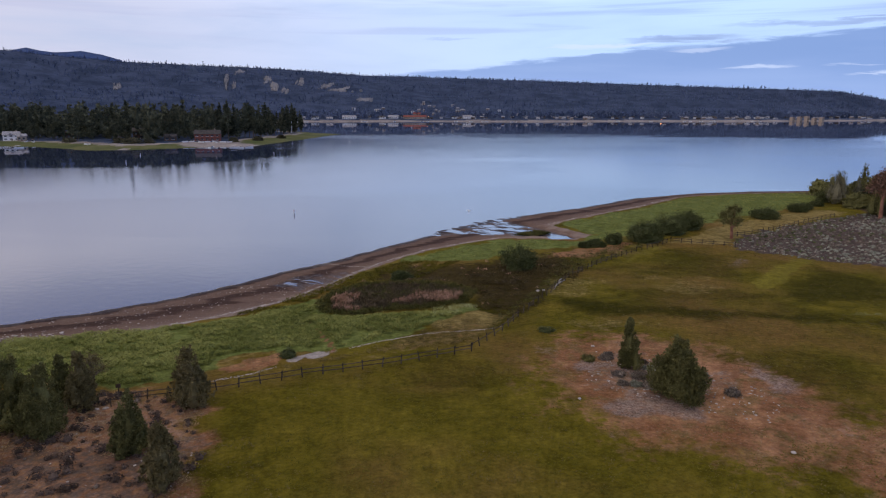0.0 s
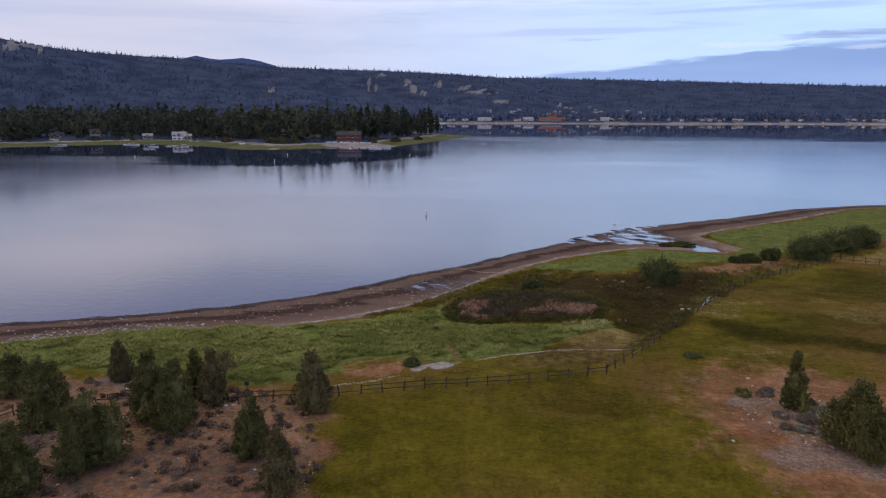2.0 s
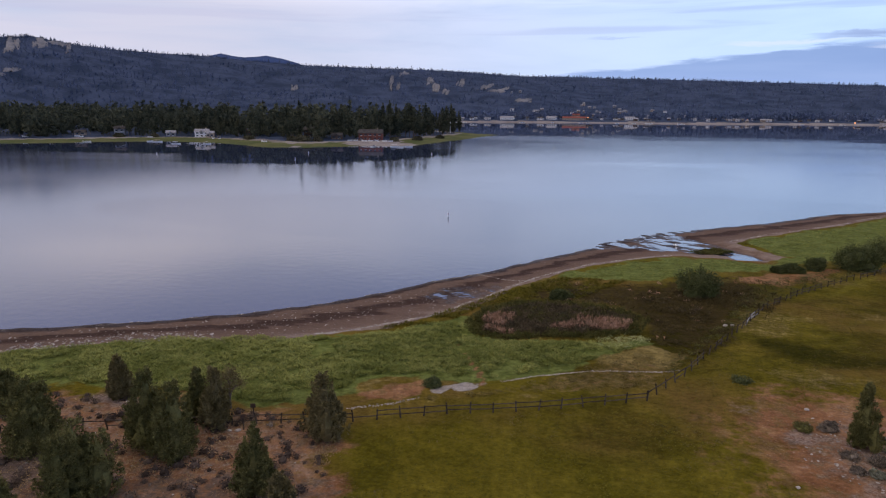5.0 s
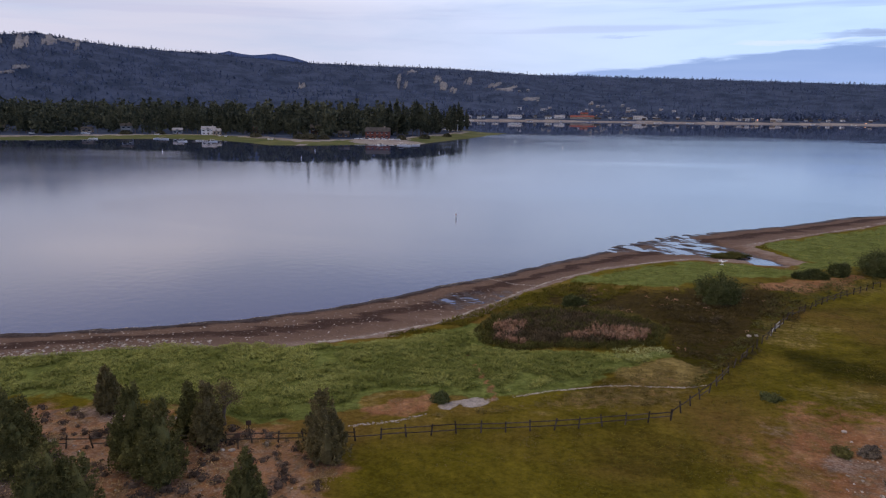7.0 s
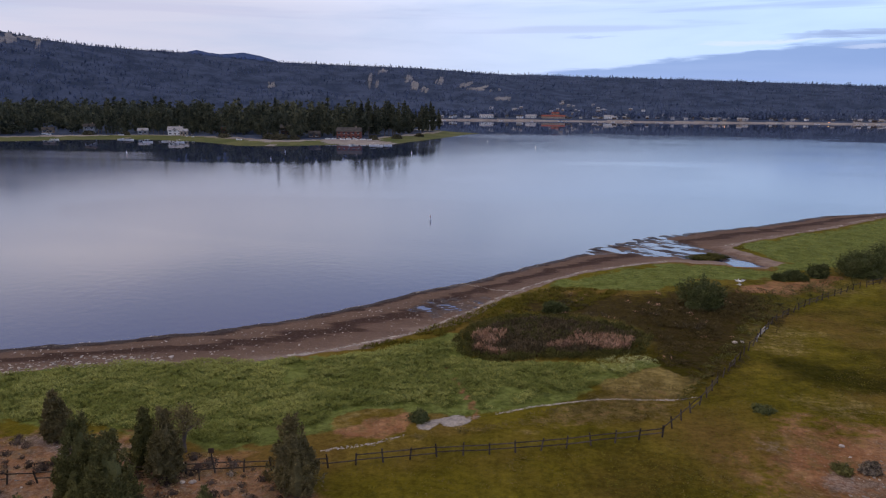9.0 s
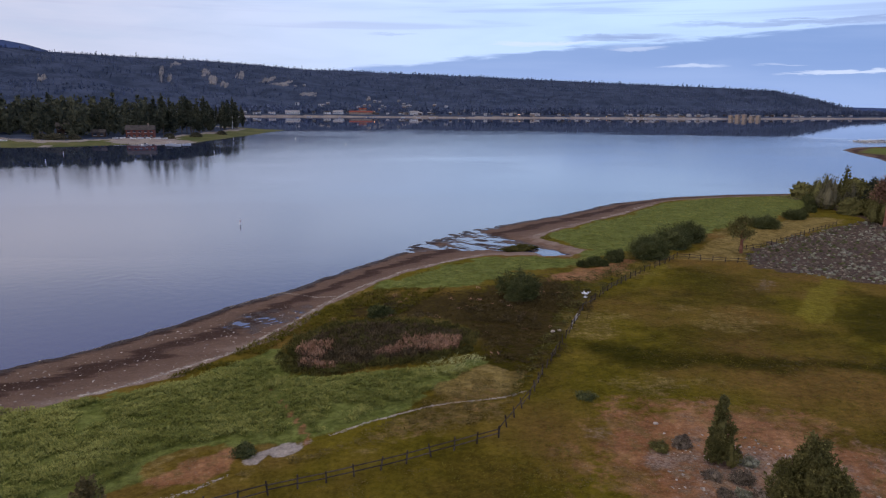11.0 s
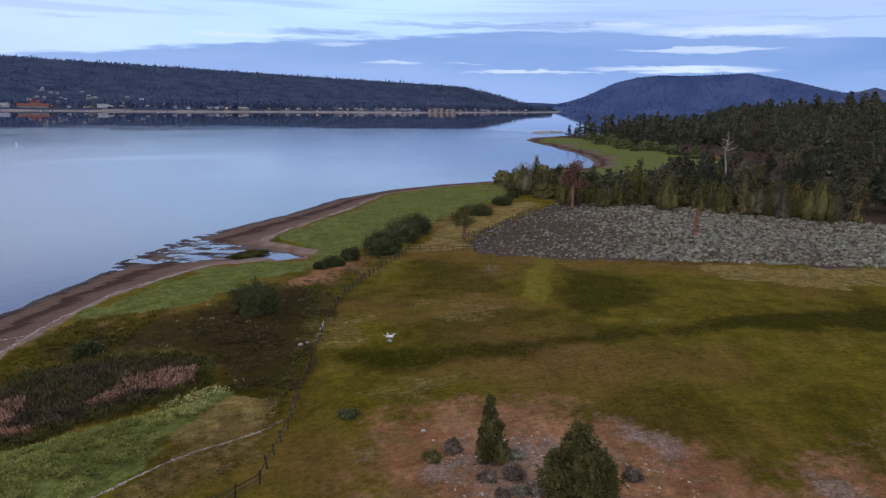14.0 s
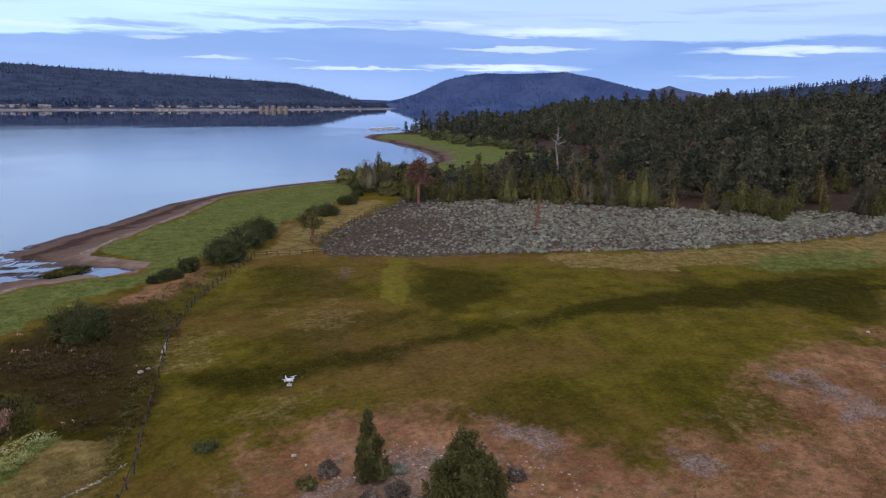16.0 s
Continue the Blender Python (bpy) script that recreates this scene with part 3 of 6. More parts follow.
DELTA = [(-5, 170), (-1, 177), (13, 194), (27, 205), (19, 192), (26, 182), (33, 172), (30, 167), (23, 167), (10, 171)]
PUDDLE = [(27, 167.6), (32.4, 171), (36.4, 164.8), (27.4, 162.2)]


def height(x, y, fine=True):
    """The lie of the near land; below 0 is lake bed."""
    x, y = np.asarray(x, float), np.asarray(y, float)
    d = along(x, y, SHORE)
    if fine:
        d = d + (fbm(x * 0.22, y * 0.22, 3) * np.clip(d * 0.12 + 0.8, 0.3, 1.6) + 0.55 * fbm(x * 0.7, y * 0.7, 13)) * smooth(400, 200, np.hypot(x, y))
    z = np.interp(d, [0, 4, 12, 30, 60, 110, 160, 2000], [0, 0.18, 0.42, 1.25, 2.3, 3.6, 4.2, 6])
    z = z - 1.4 * np.exp(-((x - 66) ** 2 + (y - 140) ** 2) / 42**2) * smooth(10, 40, d)
    z = z + 24 * smooth(70, 290, x * 0.75 - y * 0.66)
    z = np.where(d < 0, np.maximum(-2.5, d * 0.06), z)
    if fine:
        near = smooth(320, 200, np.hypot(x, y))
        z = z + near * smooth(10, 30, d) * (0.10 * fbm(x * 0.12, y * 0.12, 11) + 0.05 * fbm(x * 0.9, y * 0.9, 5))
        lines = fbm((x * 0.8 - y * 0.6) * 0.30, (x * 0.6 + y * 0.8) * 1.35, 31)
        for ring, level, grain, ragged in ((POOLS, 0.035, 0.16, 2.4), (DELTA, 0.012, 0.17, 2.2), (PUDDLE, -0.09, 0.05, 0.6)):
            w_ = smooth(-1.5, 1.5, inside(x, y, ring) + ragged * fbm(x * 0.3, y * 0.3, 21))
            z = z * (1 - w_) + w_ * (level + grain * lines)
    return z


def on(x, y):
    return float(height(np.array([x]), np.array([y]))[0])


# the one ground sheet: close-meshed near the path, ever wider beyond
def spread(lo, hi, step, reach):
    core = list(np.arange(lo, hi, step))
    up, k = [], step
    while (up[-1] if up else core[-1]) < reach:
        k *= 1.13
        up.append((up[-1] if up else core[-1]) + k)
    down, k = [], step
    while (down[-1] if down else core[0]) > -reach:
        k *= 1.13
        down.append((down[-1] if down else core[0]) - k)
    return np.array(down[::-1] + core + up)


gx, gy = spread(-92, 128, 0.8, 4300), spread(32, 262, 0.8, 4300)
GX, GY = np.meshgrid(gx, gy)
px_, py_ = GX.ravel(), GY.ravel()
gzv = height(px_, py_)
nx, ny = len(gx), len(gy)
ids = np.arange(nx * ny).reshape(ny, nx)
quads = np.stack([ids[:-1, :-1], ids[:-1, 1:], ids[1:, 1:], ids[1:, :-1]], -1).reshape(-1, 4)
gme = mesh_of("ground", np.stack([px_, py_, gzv], -1), quads, "ground", smooth=True)
wob = 1.8 * fbm(px_ * 0.25, py_ * 0.25, 41) + 0.8 * fbm(px_ * 0.9, py_ * 0.9, 43)


def mask(ring, wide=1.2, wobble=1.0):
    return smooth(-wide, wide, inside(px_, py_, ring) + wob * wobble)


def band(line, half, wobble=0.25):
    return smooth(half + 0.35, half - 0.25, np.abs(along(px_, py_, line)) + wob * wobble)


shore_d, edge_d = along(px_, py_, SHORE), along(px_, py_, BEACH_EDGE)
sand_a = smooth(1.0, -1.0, edge_d + 0.6 * wob) * smooth(-30, -20, shore_d)
sand_a = sand_a * smooth(600, 570, py_)
lush_a = np.maximum.reduce([0.62 * mask(GREEN_EAST, 3, 1.5), 0.5 * mask(PALE_GRASS, 1.5), mask(LUSH), mask(LUSH_FAR, 3, 1.8), mask(SPIT_GRASS, 6)])
soil_a = np.maximum.reduce([0.72 * mask(SOIL_LEFT, 4, 2.4), 0.7 * mask(BANK, 2.5, 1.5), 0.8 * mask(SOIL_TREES, 8, 2.6), 0.78 * mask(SOIL_RIGHT, 11, 3.4), 0.7 * mask(BROWN_PATCH), 0.38 * mask(TRACK_SIDE, 2.5, 1.6), band(FOOTPATH, 0.3) * 0.8])
strip_a = np.maximum.reduce([0.66 * mask(STRIP, 1.0, 0.6), 0.6 * mask(STRIP_WEST, 1.2, 0.6)])
dark_a = np.maximum.reduce([0.72 * mask(DARK_A, 4, 1.6), 0.55 * mask(DARK_B, 4, 1.6), 0.85 * mask(DARK_BAND, 3.5, 1.6), band(RILL, 1.2, 0.6), 0.95 * mask(DARK_FLAT, 6, 2.5), 0.5 * smooth(0.15, 0.5, fbm(px_ * 0.05, py_ * 0.07, 101))])
marsh_a = np.maximum(mask(MARSH, 1.0, 0.5), 0.62 * mask(WET_FLAT, 5, 2.0))
sage_a, wood_a = np.maximum(mask(SAGE, 2, 1.8), 0.5 * mask(SOIL_LEFT, 2) * smooth(0.4, -0.1, fbm(px_ * 0.1, py_ * 0.1, 23))), mask(WOODS, 3, 1.0)
beach_line = smooth(0.9, 0.2, np.abs(edge_d + 0.5 * wob + 0.8)) * smooth(-90, -70, px_) * smooth(60, 20, px_) * (0.30 + 0.5 * vnoise(px_ * 0.15, py_ * 0.15, 9))
pale_a = np.maximum(mask(PALE, 0.7, 0.5) * (0.62 + 0.5 * vnoise(px_ * 0.8, py_ * 0.8, 15)), beach_line)
stony = smooth(-0.05, 0.55, fbm(px_ * 0.16, py_ * 0.16, 77))
knoll = smooth(9, 3, np.hypot((px_ - 24.5) * 0.8, py_ - 71.5) + wob)
stone_a = np.maximum.reduce([knoll * 0.62, *(0.62 * mask(q, 3.0, 2.6) * (0.5 + 0.5 * stony) for q in STONY), 0.4 * mask(PALE_GRASS, 1.5, 0.6), stony * np.maximum.reduce([0.7 * mask(SOIL_TREES, 4), 0.8 * mask(SOIL_RIGHT, 4), mask(SOIL_LEFT, 3)]), 0.48 * mask(SOIL_LEFT, 3), 0.45 * mask(PATCH_GREY, 3, 2.5), 0.3 * smooth(0.35, 0.6, fbm(px_ * 0.13, py_ * 0.2, 91)) * mask([(10, 95), (60, 120), (110, 80), (90, 40), (30, 50)], 10)])
dry_a = np.maximum.reduce([mask(DRY, 3, 1.5), mask(DRY_TREE, 3, 1.2), mask(DRY_MARSH, 2, 1), 0.5 * mask(TRACK_SIDE, 2.5, 1.6), 0.5 * smooth(0.1, 0.5, fbm(px_ * 0.045, py_ * 0.06, 95)) * (1 - mask(SOIL_LEFT, 2))])
inner_d = np.maximum(-edge_d, 0)
across_a = np.clip(np.maximum(shore_d, 0) / (np.maximum(shore_d, 0) + inner_d + 0.3), 0, 1)
for key, chans in (("zones_a", (sand_a, lush_a, soil_a)), ("zones_b", (strip_a, dark_a, marsh_a)), ("zones_c", (sage_a, pale_a, wood_a)), ("zones_d", (across_a, dry_a, stone_a))):
    at = gme.attributes.new(key, "FLOAT_COLOR", "POINT")
    at.data.foreach_set("color", np.stack([*np.clip(chans, 0, 1), np.ones(len(px_))], -1).astype(np.float32).ravel())
tagged(new("ground", gme), "meadow and shore ground of olive grass, soil and mud", "ground", kind="structure")

lake = mesh_of("water", [(-4600, -400, 0), (4600, -400, 0), (4600, 4600, 0), (-4600, 4600, 0)], [(0, 1, 2, 3)], "water")
tagged(new("water", lake), "still lake water mirroring a pale cloudy sky", "water", kind="structure")

# ---------------------------------------------------------------- far shores and hills
PENINSULA = [(-2200, 60), (-1100, 250), (-640, 420), (-517, 483), (-478, 504), (-451, 541), (-408, 563), (-341, 552), (-272, 508), (-237, 517), (-201, 551), (-163, 562), (-152, 636), (-140, 747), (-128, 838),
             (-150, 850), (-210, 930), (-330, 1040), (-700, 1150), (-2200, 1200)]
FAR_SHORE = [(-4000, 900), (-1400, 1250), (-600, 1450), (-250, 1560), (-60, 1610), (200, 1600), (450, 1680), (700, 1700), (950, 1760), (1250, 1900), (1500, 2000), (1650, 2080), (1800, 2250), (1900, 2600)]


def far_land(name, label, height_at, x0, x1, y0, y1, cell, mats, pick):
    xs, ys = np.arange(x0, x1, cell), np.arange(y0, y1, cell)
    A, B = (v.ravel() for v in np.meshgrid(xs, ys))
    z = height_at(A, B)
    k = np.arange(len(A)).reshape(len(ys), len(xs))
    q = np.stack([k[:-1, :-1], k[:-1, 1:], k[1:, 1:], k[1:, :-1]], -1).reshape(-1, 4)
    q = q[z[q].max(1) > -0.5]
    idx = pick(A[q].mean(1), B[q].mean(1), z[q].mean(1))
    return tagged(new(name, mesh_of(name, np.stack([A, B, z], -1), q, mats, idx, True)), label, "ground", kind="structure")


def pen_height(x, y):
    d = inside(x, y, PENINSULA) + 2.5 * fbm(x * 0.03, y * 0.03, 5)
    return np.where(d < 0, np.maximum(d * 0.12, -2), np.interp(d, [0, 10, 40, 200], [0, 0.7, 2.2, 6]))


far_land("ground_peninsula", "low wooded peninsula with a strip of shore grass", pen_height, -1100, -100, 230, 1160, 7, ["far_beach", "far_grass", "far_ground"],
         lambda x, y, z: np.where(z > 2.3, 2, np.where(z + 0.5 * fbm(x * 0.02, y * 0.02, 9) > 1.85, 0, np.where(fbm(x * 0.014, y * 0.014, 15) > 0.36, 0, 1))))


def far_height(x, y):
    d = -along(x, y, FAR_SHORE) + 6 * fbm(x * 0.01, y * 0.01, 5)
    return np.where(d < 0, np.maximum(d * 0.1, -2), np.interp(d, [0, 45, 90, 500, 1500], [0, 5.0, 6.5, 17, 40]))


far_land("ground_far_shore", "sandy far shore in front of a wooded slope", far_height, -2600, 1950, 1100, 3000, 15, ["far_beach", "far_ground"], lambda x, y, z: np.where(z + 0.9 * fbm(x * 0.012, y * 0.012, 19) > 2.9, 1, 0))

RIDGE = [(-1900, 500, 173), (-1760, 1000, 208), (-1700, 1400, 217), (-1695, 1500, 221), (-1688, 1586, 227), (-1686, 1660, 236), (-1685, 1731, 246), (-1650, 1834, 232), (-1585, 1955, 224), (-1505, 2080, 220), (-1394, 2216, 219), (-1353, 2299, 213), (-1137, 2469, 200), (-973, 2592, 198), (-794, 2705, 196), (-671, 2789, 194), (-542, 2868, 189), (-455, 2934, 183), (-341, 2999, 179), (-223, 3060, 180), (7, 3118, 174), (185, 3098, 169), (412, 3055, 160), (776, 2961, 145), (1000, 2871, 133), (1207, 2767, 124), (1393, 2654, 114), (1509, 2566, 104), (1583, 2497, 85), (1668, 2416, 53), (1720, 2370, 35), (1807, 2297, 5)]
FOOT = [(-1500, 480, 10), (-1380, 900, 10), (-1150, 1270, 10), (-600, 1560, 10), (-250, 1690, 8), (0, 1740, 8), (450, 1800, 8), (950, 1880, 8), (1300, 2040, 7), (1600, 2180, 4), (1790, 2280, 0)]


def resample(line, n):
    line = np.array(line, float)
    s = np.r_[0, np.cumsum(np.hypot(*np.diff(line[:, :2], axis=0).T))]
    t = np.linspace(0, s[-1], n)
    return np.stack([np.interp(t, s, line[:, k]) for k in range(3)], -1)


def slope(foot, ridge, n, rows, seed, rough):
    """Points of a hillside between a foot line and a ridge line, shape (rows, n, 3)."""
    a, b = resample(foot, n), resample(ridge, n)
    v = np.linspace(0, 1, rows)[:, None, None]
    p = a + (b - a) * v
    rise = v[..., 0] ** 1.15
    p[..., 2] = a[:, 2] + (b[:, 2] - a[:, 2]) * rise
    p[..., 2] += rough * np.sin(np.pi * v[..., 0]) * fbm(p[..., 0] * 0.004, p[..., 1] * 0.004, seed)
    return p


def hillside(name, label, p, mat):
    r, n = p.shape[:2]
    back = p[-1] * 1.0
    back[:, 2] = -5
    back[:, :2] *= 1.04
    pts = np.concatenate([p, back[None]]).reshape(-1, 3)
    k = np.arange((r + 1) * n).reshape(r + 1, n)
    q = np.stack([k[:-1, :-1], k[:-1, 1:], k[1:, 1:], k[1:, :-1]], -1).reshape(-1, 4)
    return tagged(new(name, mesh_of(name, pts, q, mat, None, True)), label, "hill", kind="structure")


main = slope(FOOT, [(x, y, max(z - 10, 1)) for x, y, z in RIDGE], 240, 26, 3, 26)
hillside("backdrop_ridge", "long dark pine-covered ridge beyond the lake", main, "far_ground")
east = slope([(2150, 2700, -2), (2250, 2560, 0), (2500, 2250, 0), (2700, 1900, 0), (2900, 1500, 0)],
             [(2198, 2880, 3), (2287, 2847, 28), (2399, 2792, 74), (2532, 2712, 146), (2620, 2650, 172), (2705, 2581, 186), (2790, 2510, 184), (2870, 2440, 188), (2950, 2365, 193), (3025, 2291, 200), (3156, 2158, 167),
              (3295, 1994, 116), (3423, 1827, 78), (3550, 1632, 43)], 160, 20, 8, 22)
hillside("backdrop_mountain", "wooded mountain tinted haze-blue at the end of the lake", east, "blue_hill")
hillside("backdrop_far_peaks", "pale rocky knoll tinted haze-blue behind the mountain", slope([(3700, 2450, 0), (3950, 1850, 0)], [(3811, 2416, 59), (3881, 2300, 117), (3923, 2227, 132), (3954, 2169, 154), (3995, 2092, 127), (4040, 2002, 111), (4083, 1910, 68)], 60, 10, 9, 10), "pale_peak")
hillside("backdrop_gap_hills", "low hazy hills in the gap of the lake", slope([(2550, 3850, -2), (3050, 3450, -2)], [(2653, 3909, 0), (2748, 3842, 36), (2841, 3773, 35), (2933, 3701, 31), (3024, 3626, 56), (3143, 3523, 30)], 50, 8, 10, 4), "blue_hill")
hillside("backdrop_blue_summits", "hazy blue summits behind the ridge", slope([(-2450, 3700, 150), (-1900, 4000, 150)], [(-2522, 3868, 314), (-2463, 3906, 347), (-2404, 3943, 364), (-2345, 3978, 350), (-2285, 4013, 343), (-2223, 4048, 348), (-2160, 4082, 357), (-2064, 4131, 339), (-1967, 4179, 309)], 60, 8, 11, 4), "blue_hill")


def flecks(name, label, line, half, mat, seed, dense=16, gap=0.0):
    """A worn or washed-up pale line: flat crumbs of earth and stone strewn along it, thick and thin."""
    r = np.random.default_rng(seed)
    length = sum(math.dist(a, b) for a, b in zip(line, line[1:]))
    n = int(length * dense)
    q = resample([(*p, 0) for p in line], 400)[:, :2]
    at_ = r.uniform(0, 398.9, n)
    i = at_.astype(int)
    p = q[i] + (q[i + 1] - q[i]) * (at_ - i)[:, None]
    d = q[i + 1] - q[i]
    nrm = np.stack([-d[:, 1], d[:, 0]], -1) / np.linalg.norm(d, axis=1, keepdims=True)
    s_ = at_ / 399 * length
    side = 0.35 * vnoise(s_ * 0.16, np.zeros(n), seed) + half * r.normal(0, 0.6, n)
    keep = vnoise(s_ * 0.22, np.full(n, 5.0), seed + 3) + r.normal(0, 0.25, n) > -1 + 2 * gap
    p = (p + nrm * side[:, None])[keep]
    n = len(p)
    a, w_, l_ = r.uniform(0, 6.283, n), half * r.uniform(0.25, 0.7, n), half * r.uniform(0.4, 1.3, n)
    a = np.arctan2(d[keep, 1], d[keep, 0]) + r.normal(0, 0.5, n)
    c, s2 = np.cos(a), np.sin(a)
    z = height(p[:, 0], p[:, 1])
    corners = []
    for k in range(5):
        th = 2 * np.pi * k / 5
        u, v = l_ * math.cos(th) * r.uniform(0.7, 1.2, n), w_ * math.sin(th) * r.uniform(0.7, 1.2, n)
        corners.append(np.stack([p[:, 0] + u * c - v * s2, p[:, 1] + u * s2 + v * c, z - 0.03], -1))
    top_ = np.stack([p[:, 0], p[:, 1], z + 0.05], -1)
    verts = np.stack([*corners, top_], 1).reshape(-1, 3)
    fan = np.array([(k, (k + 1) % 5, 5) for k in range(5)])
    faces = (fan[None] + 6 * np.arange(n)[:, None, None]).reshape(-1, 3)
    return tagged(new(name, mesh_of(name, verts, faces, mat, None, True)), label, "path", kind="stuff")


flecks("foot_track", "thin pale sandy foot track through dry grass", TRAIL, 0.17, "rock", 3, 34, 0.25)
flecks("fence_track", "thin pale sandy foot track by the fence", TRAIL_LEFT, 0.22, "rock", 4, 20, 0.4)
flecks("beach_edge_line", "pale line of dried scum along the upper beach", [(-80, 79), (-69, 85.6), (-58, 89.6), (-47, 92.5), (-37, 97.8), (-28, 107), (-22.6, 117), (-17.8, 128.6), (-12.2, 139.4), (-4, 151), (6, 158.6), (14, 164)], 0.32, "rock", 5, 15, 0.22)
flecks("beach_rivulet", "thin pale rivulet line across the beach", [(-25.5, 138.5), (-19, 134), (-13.5, 134)], 0.22, "rock", 6, 16, 0.2)
flecks("far_beach_line", "pale line of dried scum along the far beach", [(30, 184), (43, 199), (65, 220), (90, 248)], 0.35, "rock", 7, 10, 0.35)
flecks("water_edge_foam", "broken pale line of foam and weed at the waterline", [(x, y) for x, y in SHORE[2:20]], 0.22, "rock", 8, 6, 0.45)
hillside("backdrop_east_hill", "dark wooded hill behind the right-hand wood", east_hill := slope([(1450, 900, 8), (1250, 560, 14), (1120, 330, 20), (950, 60, 22)],
         [(1560, 862, 28), (1510, 769, 42), (1423, 631, 60), (1400, 549, 68), (1360, 460, 74), (1330, 379, 80), (1290, 200, 84), (1200, 0, 80)], 60, 10, 14, 8), "far_ground")

# ---------------------------------------------------------------- plants


def sprays(n, place, size, seed, droop=0.0):
    """n small three-cornered leaf sprays; place(rng, n) gives centres and outward directions."""
    r = np.random.default_rng(seed)
    c, out = place(r, n)
    out = out + r.normal(0, 0.55, (n, 3))
    out[:, 2] -= droop
    out /= np.linalg.norm(out, axis=1, keepdims=True) + 1e-9
    side = np.cross(out, r.normal(0, 1, (n, 3)))
    side /= np.linalg.norm(side, axis=1, keepdims=True) + 1e-9
    s = (size * r.uniform(0.6, 1.5, (n, 1)))
    v = np.stack([c - side * s * 0.5 - out * s * 0.3, c + side * s * 0.5 - out * s * 0.3, c + out * s], 1).reshape(-1, 3)
    return v, np.arange(3 * n).reshape(n, 3)


def core(profile, h, seed, sides=10, rings=9, lumpy=0.22):
    """A lumpy closed body inside a crown, so that it is dense like the real one."""
    r = np.random.default_rng(seed)
    us = np.linspace(0, 1, rings)
    v, f = [], []
    for u in us:
        for k in range(sides):
            a = 2 * np.pi * k / sides
            rad = profile(u, a) * (1 + lumpy * r.uniform(-1, 1))
            v.append((rad * np.cos(a), rad * np.sin(a), h * u))
    for i in range(rings - 1):
        for k in range(sides):
            a, b = i * sides + k, i * sides + (k + 1) % sides
            f += [(a, b, b + sides), (a, b + sides, a + sides)]
    return np.array(v), np.array(f)


def join(*pairs):
    vs, fs, o = [], [], 0
    for v, f in pairs:
        vs.append(v)
        fs.append(f + o)
        o += len(v)
    return np.concatenate(vs), np.concatenate(fs)


def flame(h, r, seed, n, size, heart=0.52, fat=1.0):
    """A juniper crown: rounded upright lobes, each set with short boughs whose sprays point up and outward."""
    g_ = np.random.default_rng(seed)
    k = 3 + int(1.1 * r)
    a = np.arange(k) * 2.4 + g_.uniform(0, 0.8, k)
    off = r * np.r_[0.0, g_.uniform(0.30, 0.60, k - 1)]
    top = h * np.r_[1.0, g_.uniform(0.62, 1.0, k - 1) * (1.08 - (0.80 if r < 0.41 * h else 0.35) * off[1:] / r)]
    rad = r * fat * np.r_[0.66, g_.uniform(0.44, 0.62, k - 1)]
    low = h * np.r_[0.04, g_.uniform(0.0, 0.10, k - 1)]
    cx, cy = off * np.cos(a), off * np.sin(a)

    def prof(u):
        return np.minimum(1, u / 0.25 + 0.45) * np.clip(1 - u**1.45, 0, 1) ** 0.78

    nb = 60 * k + 40
    bi = g_.choice(k, nb, p=rad * top / (rad * top).sum())
    bu, ba = g_.uniform(0, 0.97, nb), g_.uniform(0, 6.283, nb)
    bq = rad[bi] * prof(bu) * g_.uniform(0.72, 1.06, nb)
    bough = np.stack([cx[bi] + bq * np.cos(ba), cy[bi] + bq * np.sin(ba), low[bi] + (top[bi] - low[bi]) * bu], -1)
    way = np.stack([np.cos(ba) * 0.55, np.sin(ba) * 0.55, np.full(nb, 0.9)], -1)
    wide = r * g_.uniform(0.06, 0.14, nb)

    def place(rn, m):
        j = rn.choice(nb, m, p=wide**1.6 / (wide**1.6).sum())
        s_ = rn.uniform(-0.9, 1.7, m)
        spread_ = rn.normal(0, 0.55, (m, 3)) * (wide[j] * np.clip(1.15 - 0.5 * s_, 0.15, 1.2))[:, None]
        return bough[j] + way[j] * (s_ * wide[j])[:, None] + spread_, way[j] + spread_ / wide[j][:, None]

    parts = [sprays(n, place, size, seed + 1)]
    for i in range(k):
        v, f = core(lambda u, b: rad[i] * prof(u) * heart, (top[i] - low[i]) * 0.93, seed + 5 + i, 7, 6)
        parts.append((v + np.array([cx[i], cy[i], low[i]]), f))
    return join(*parts)


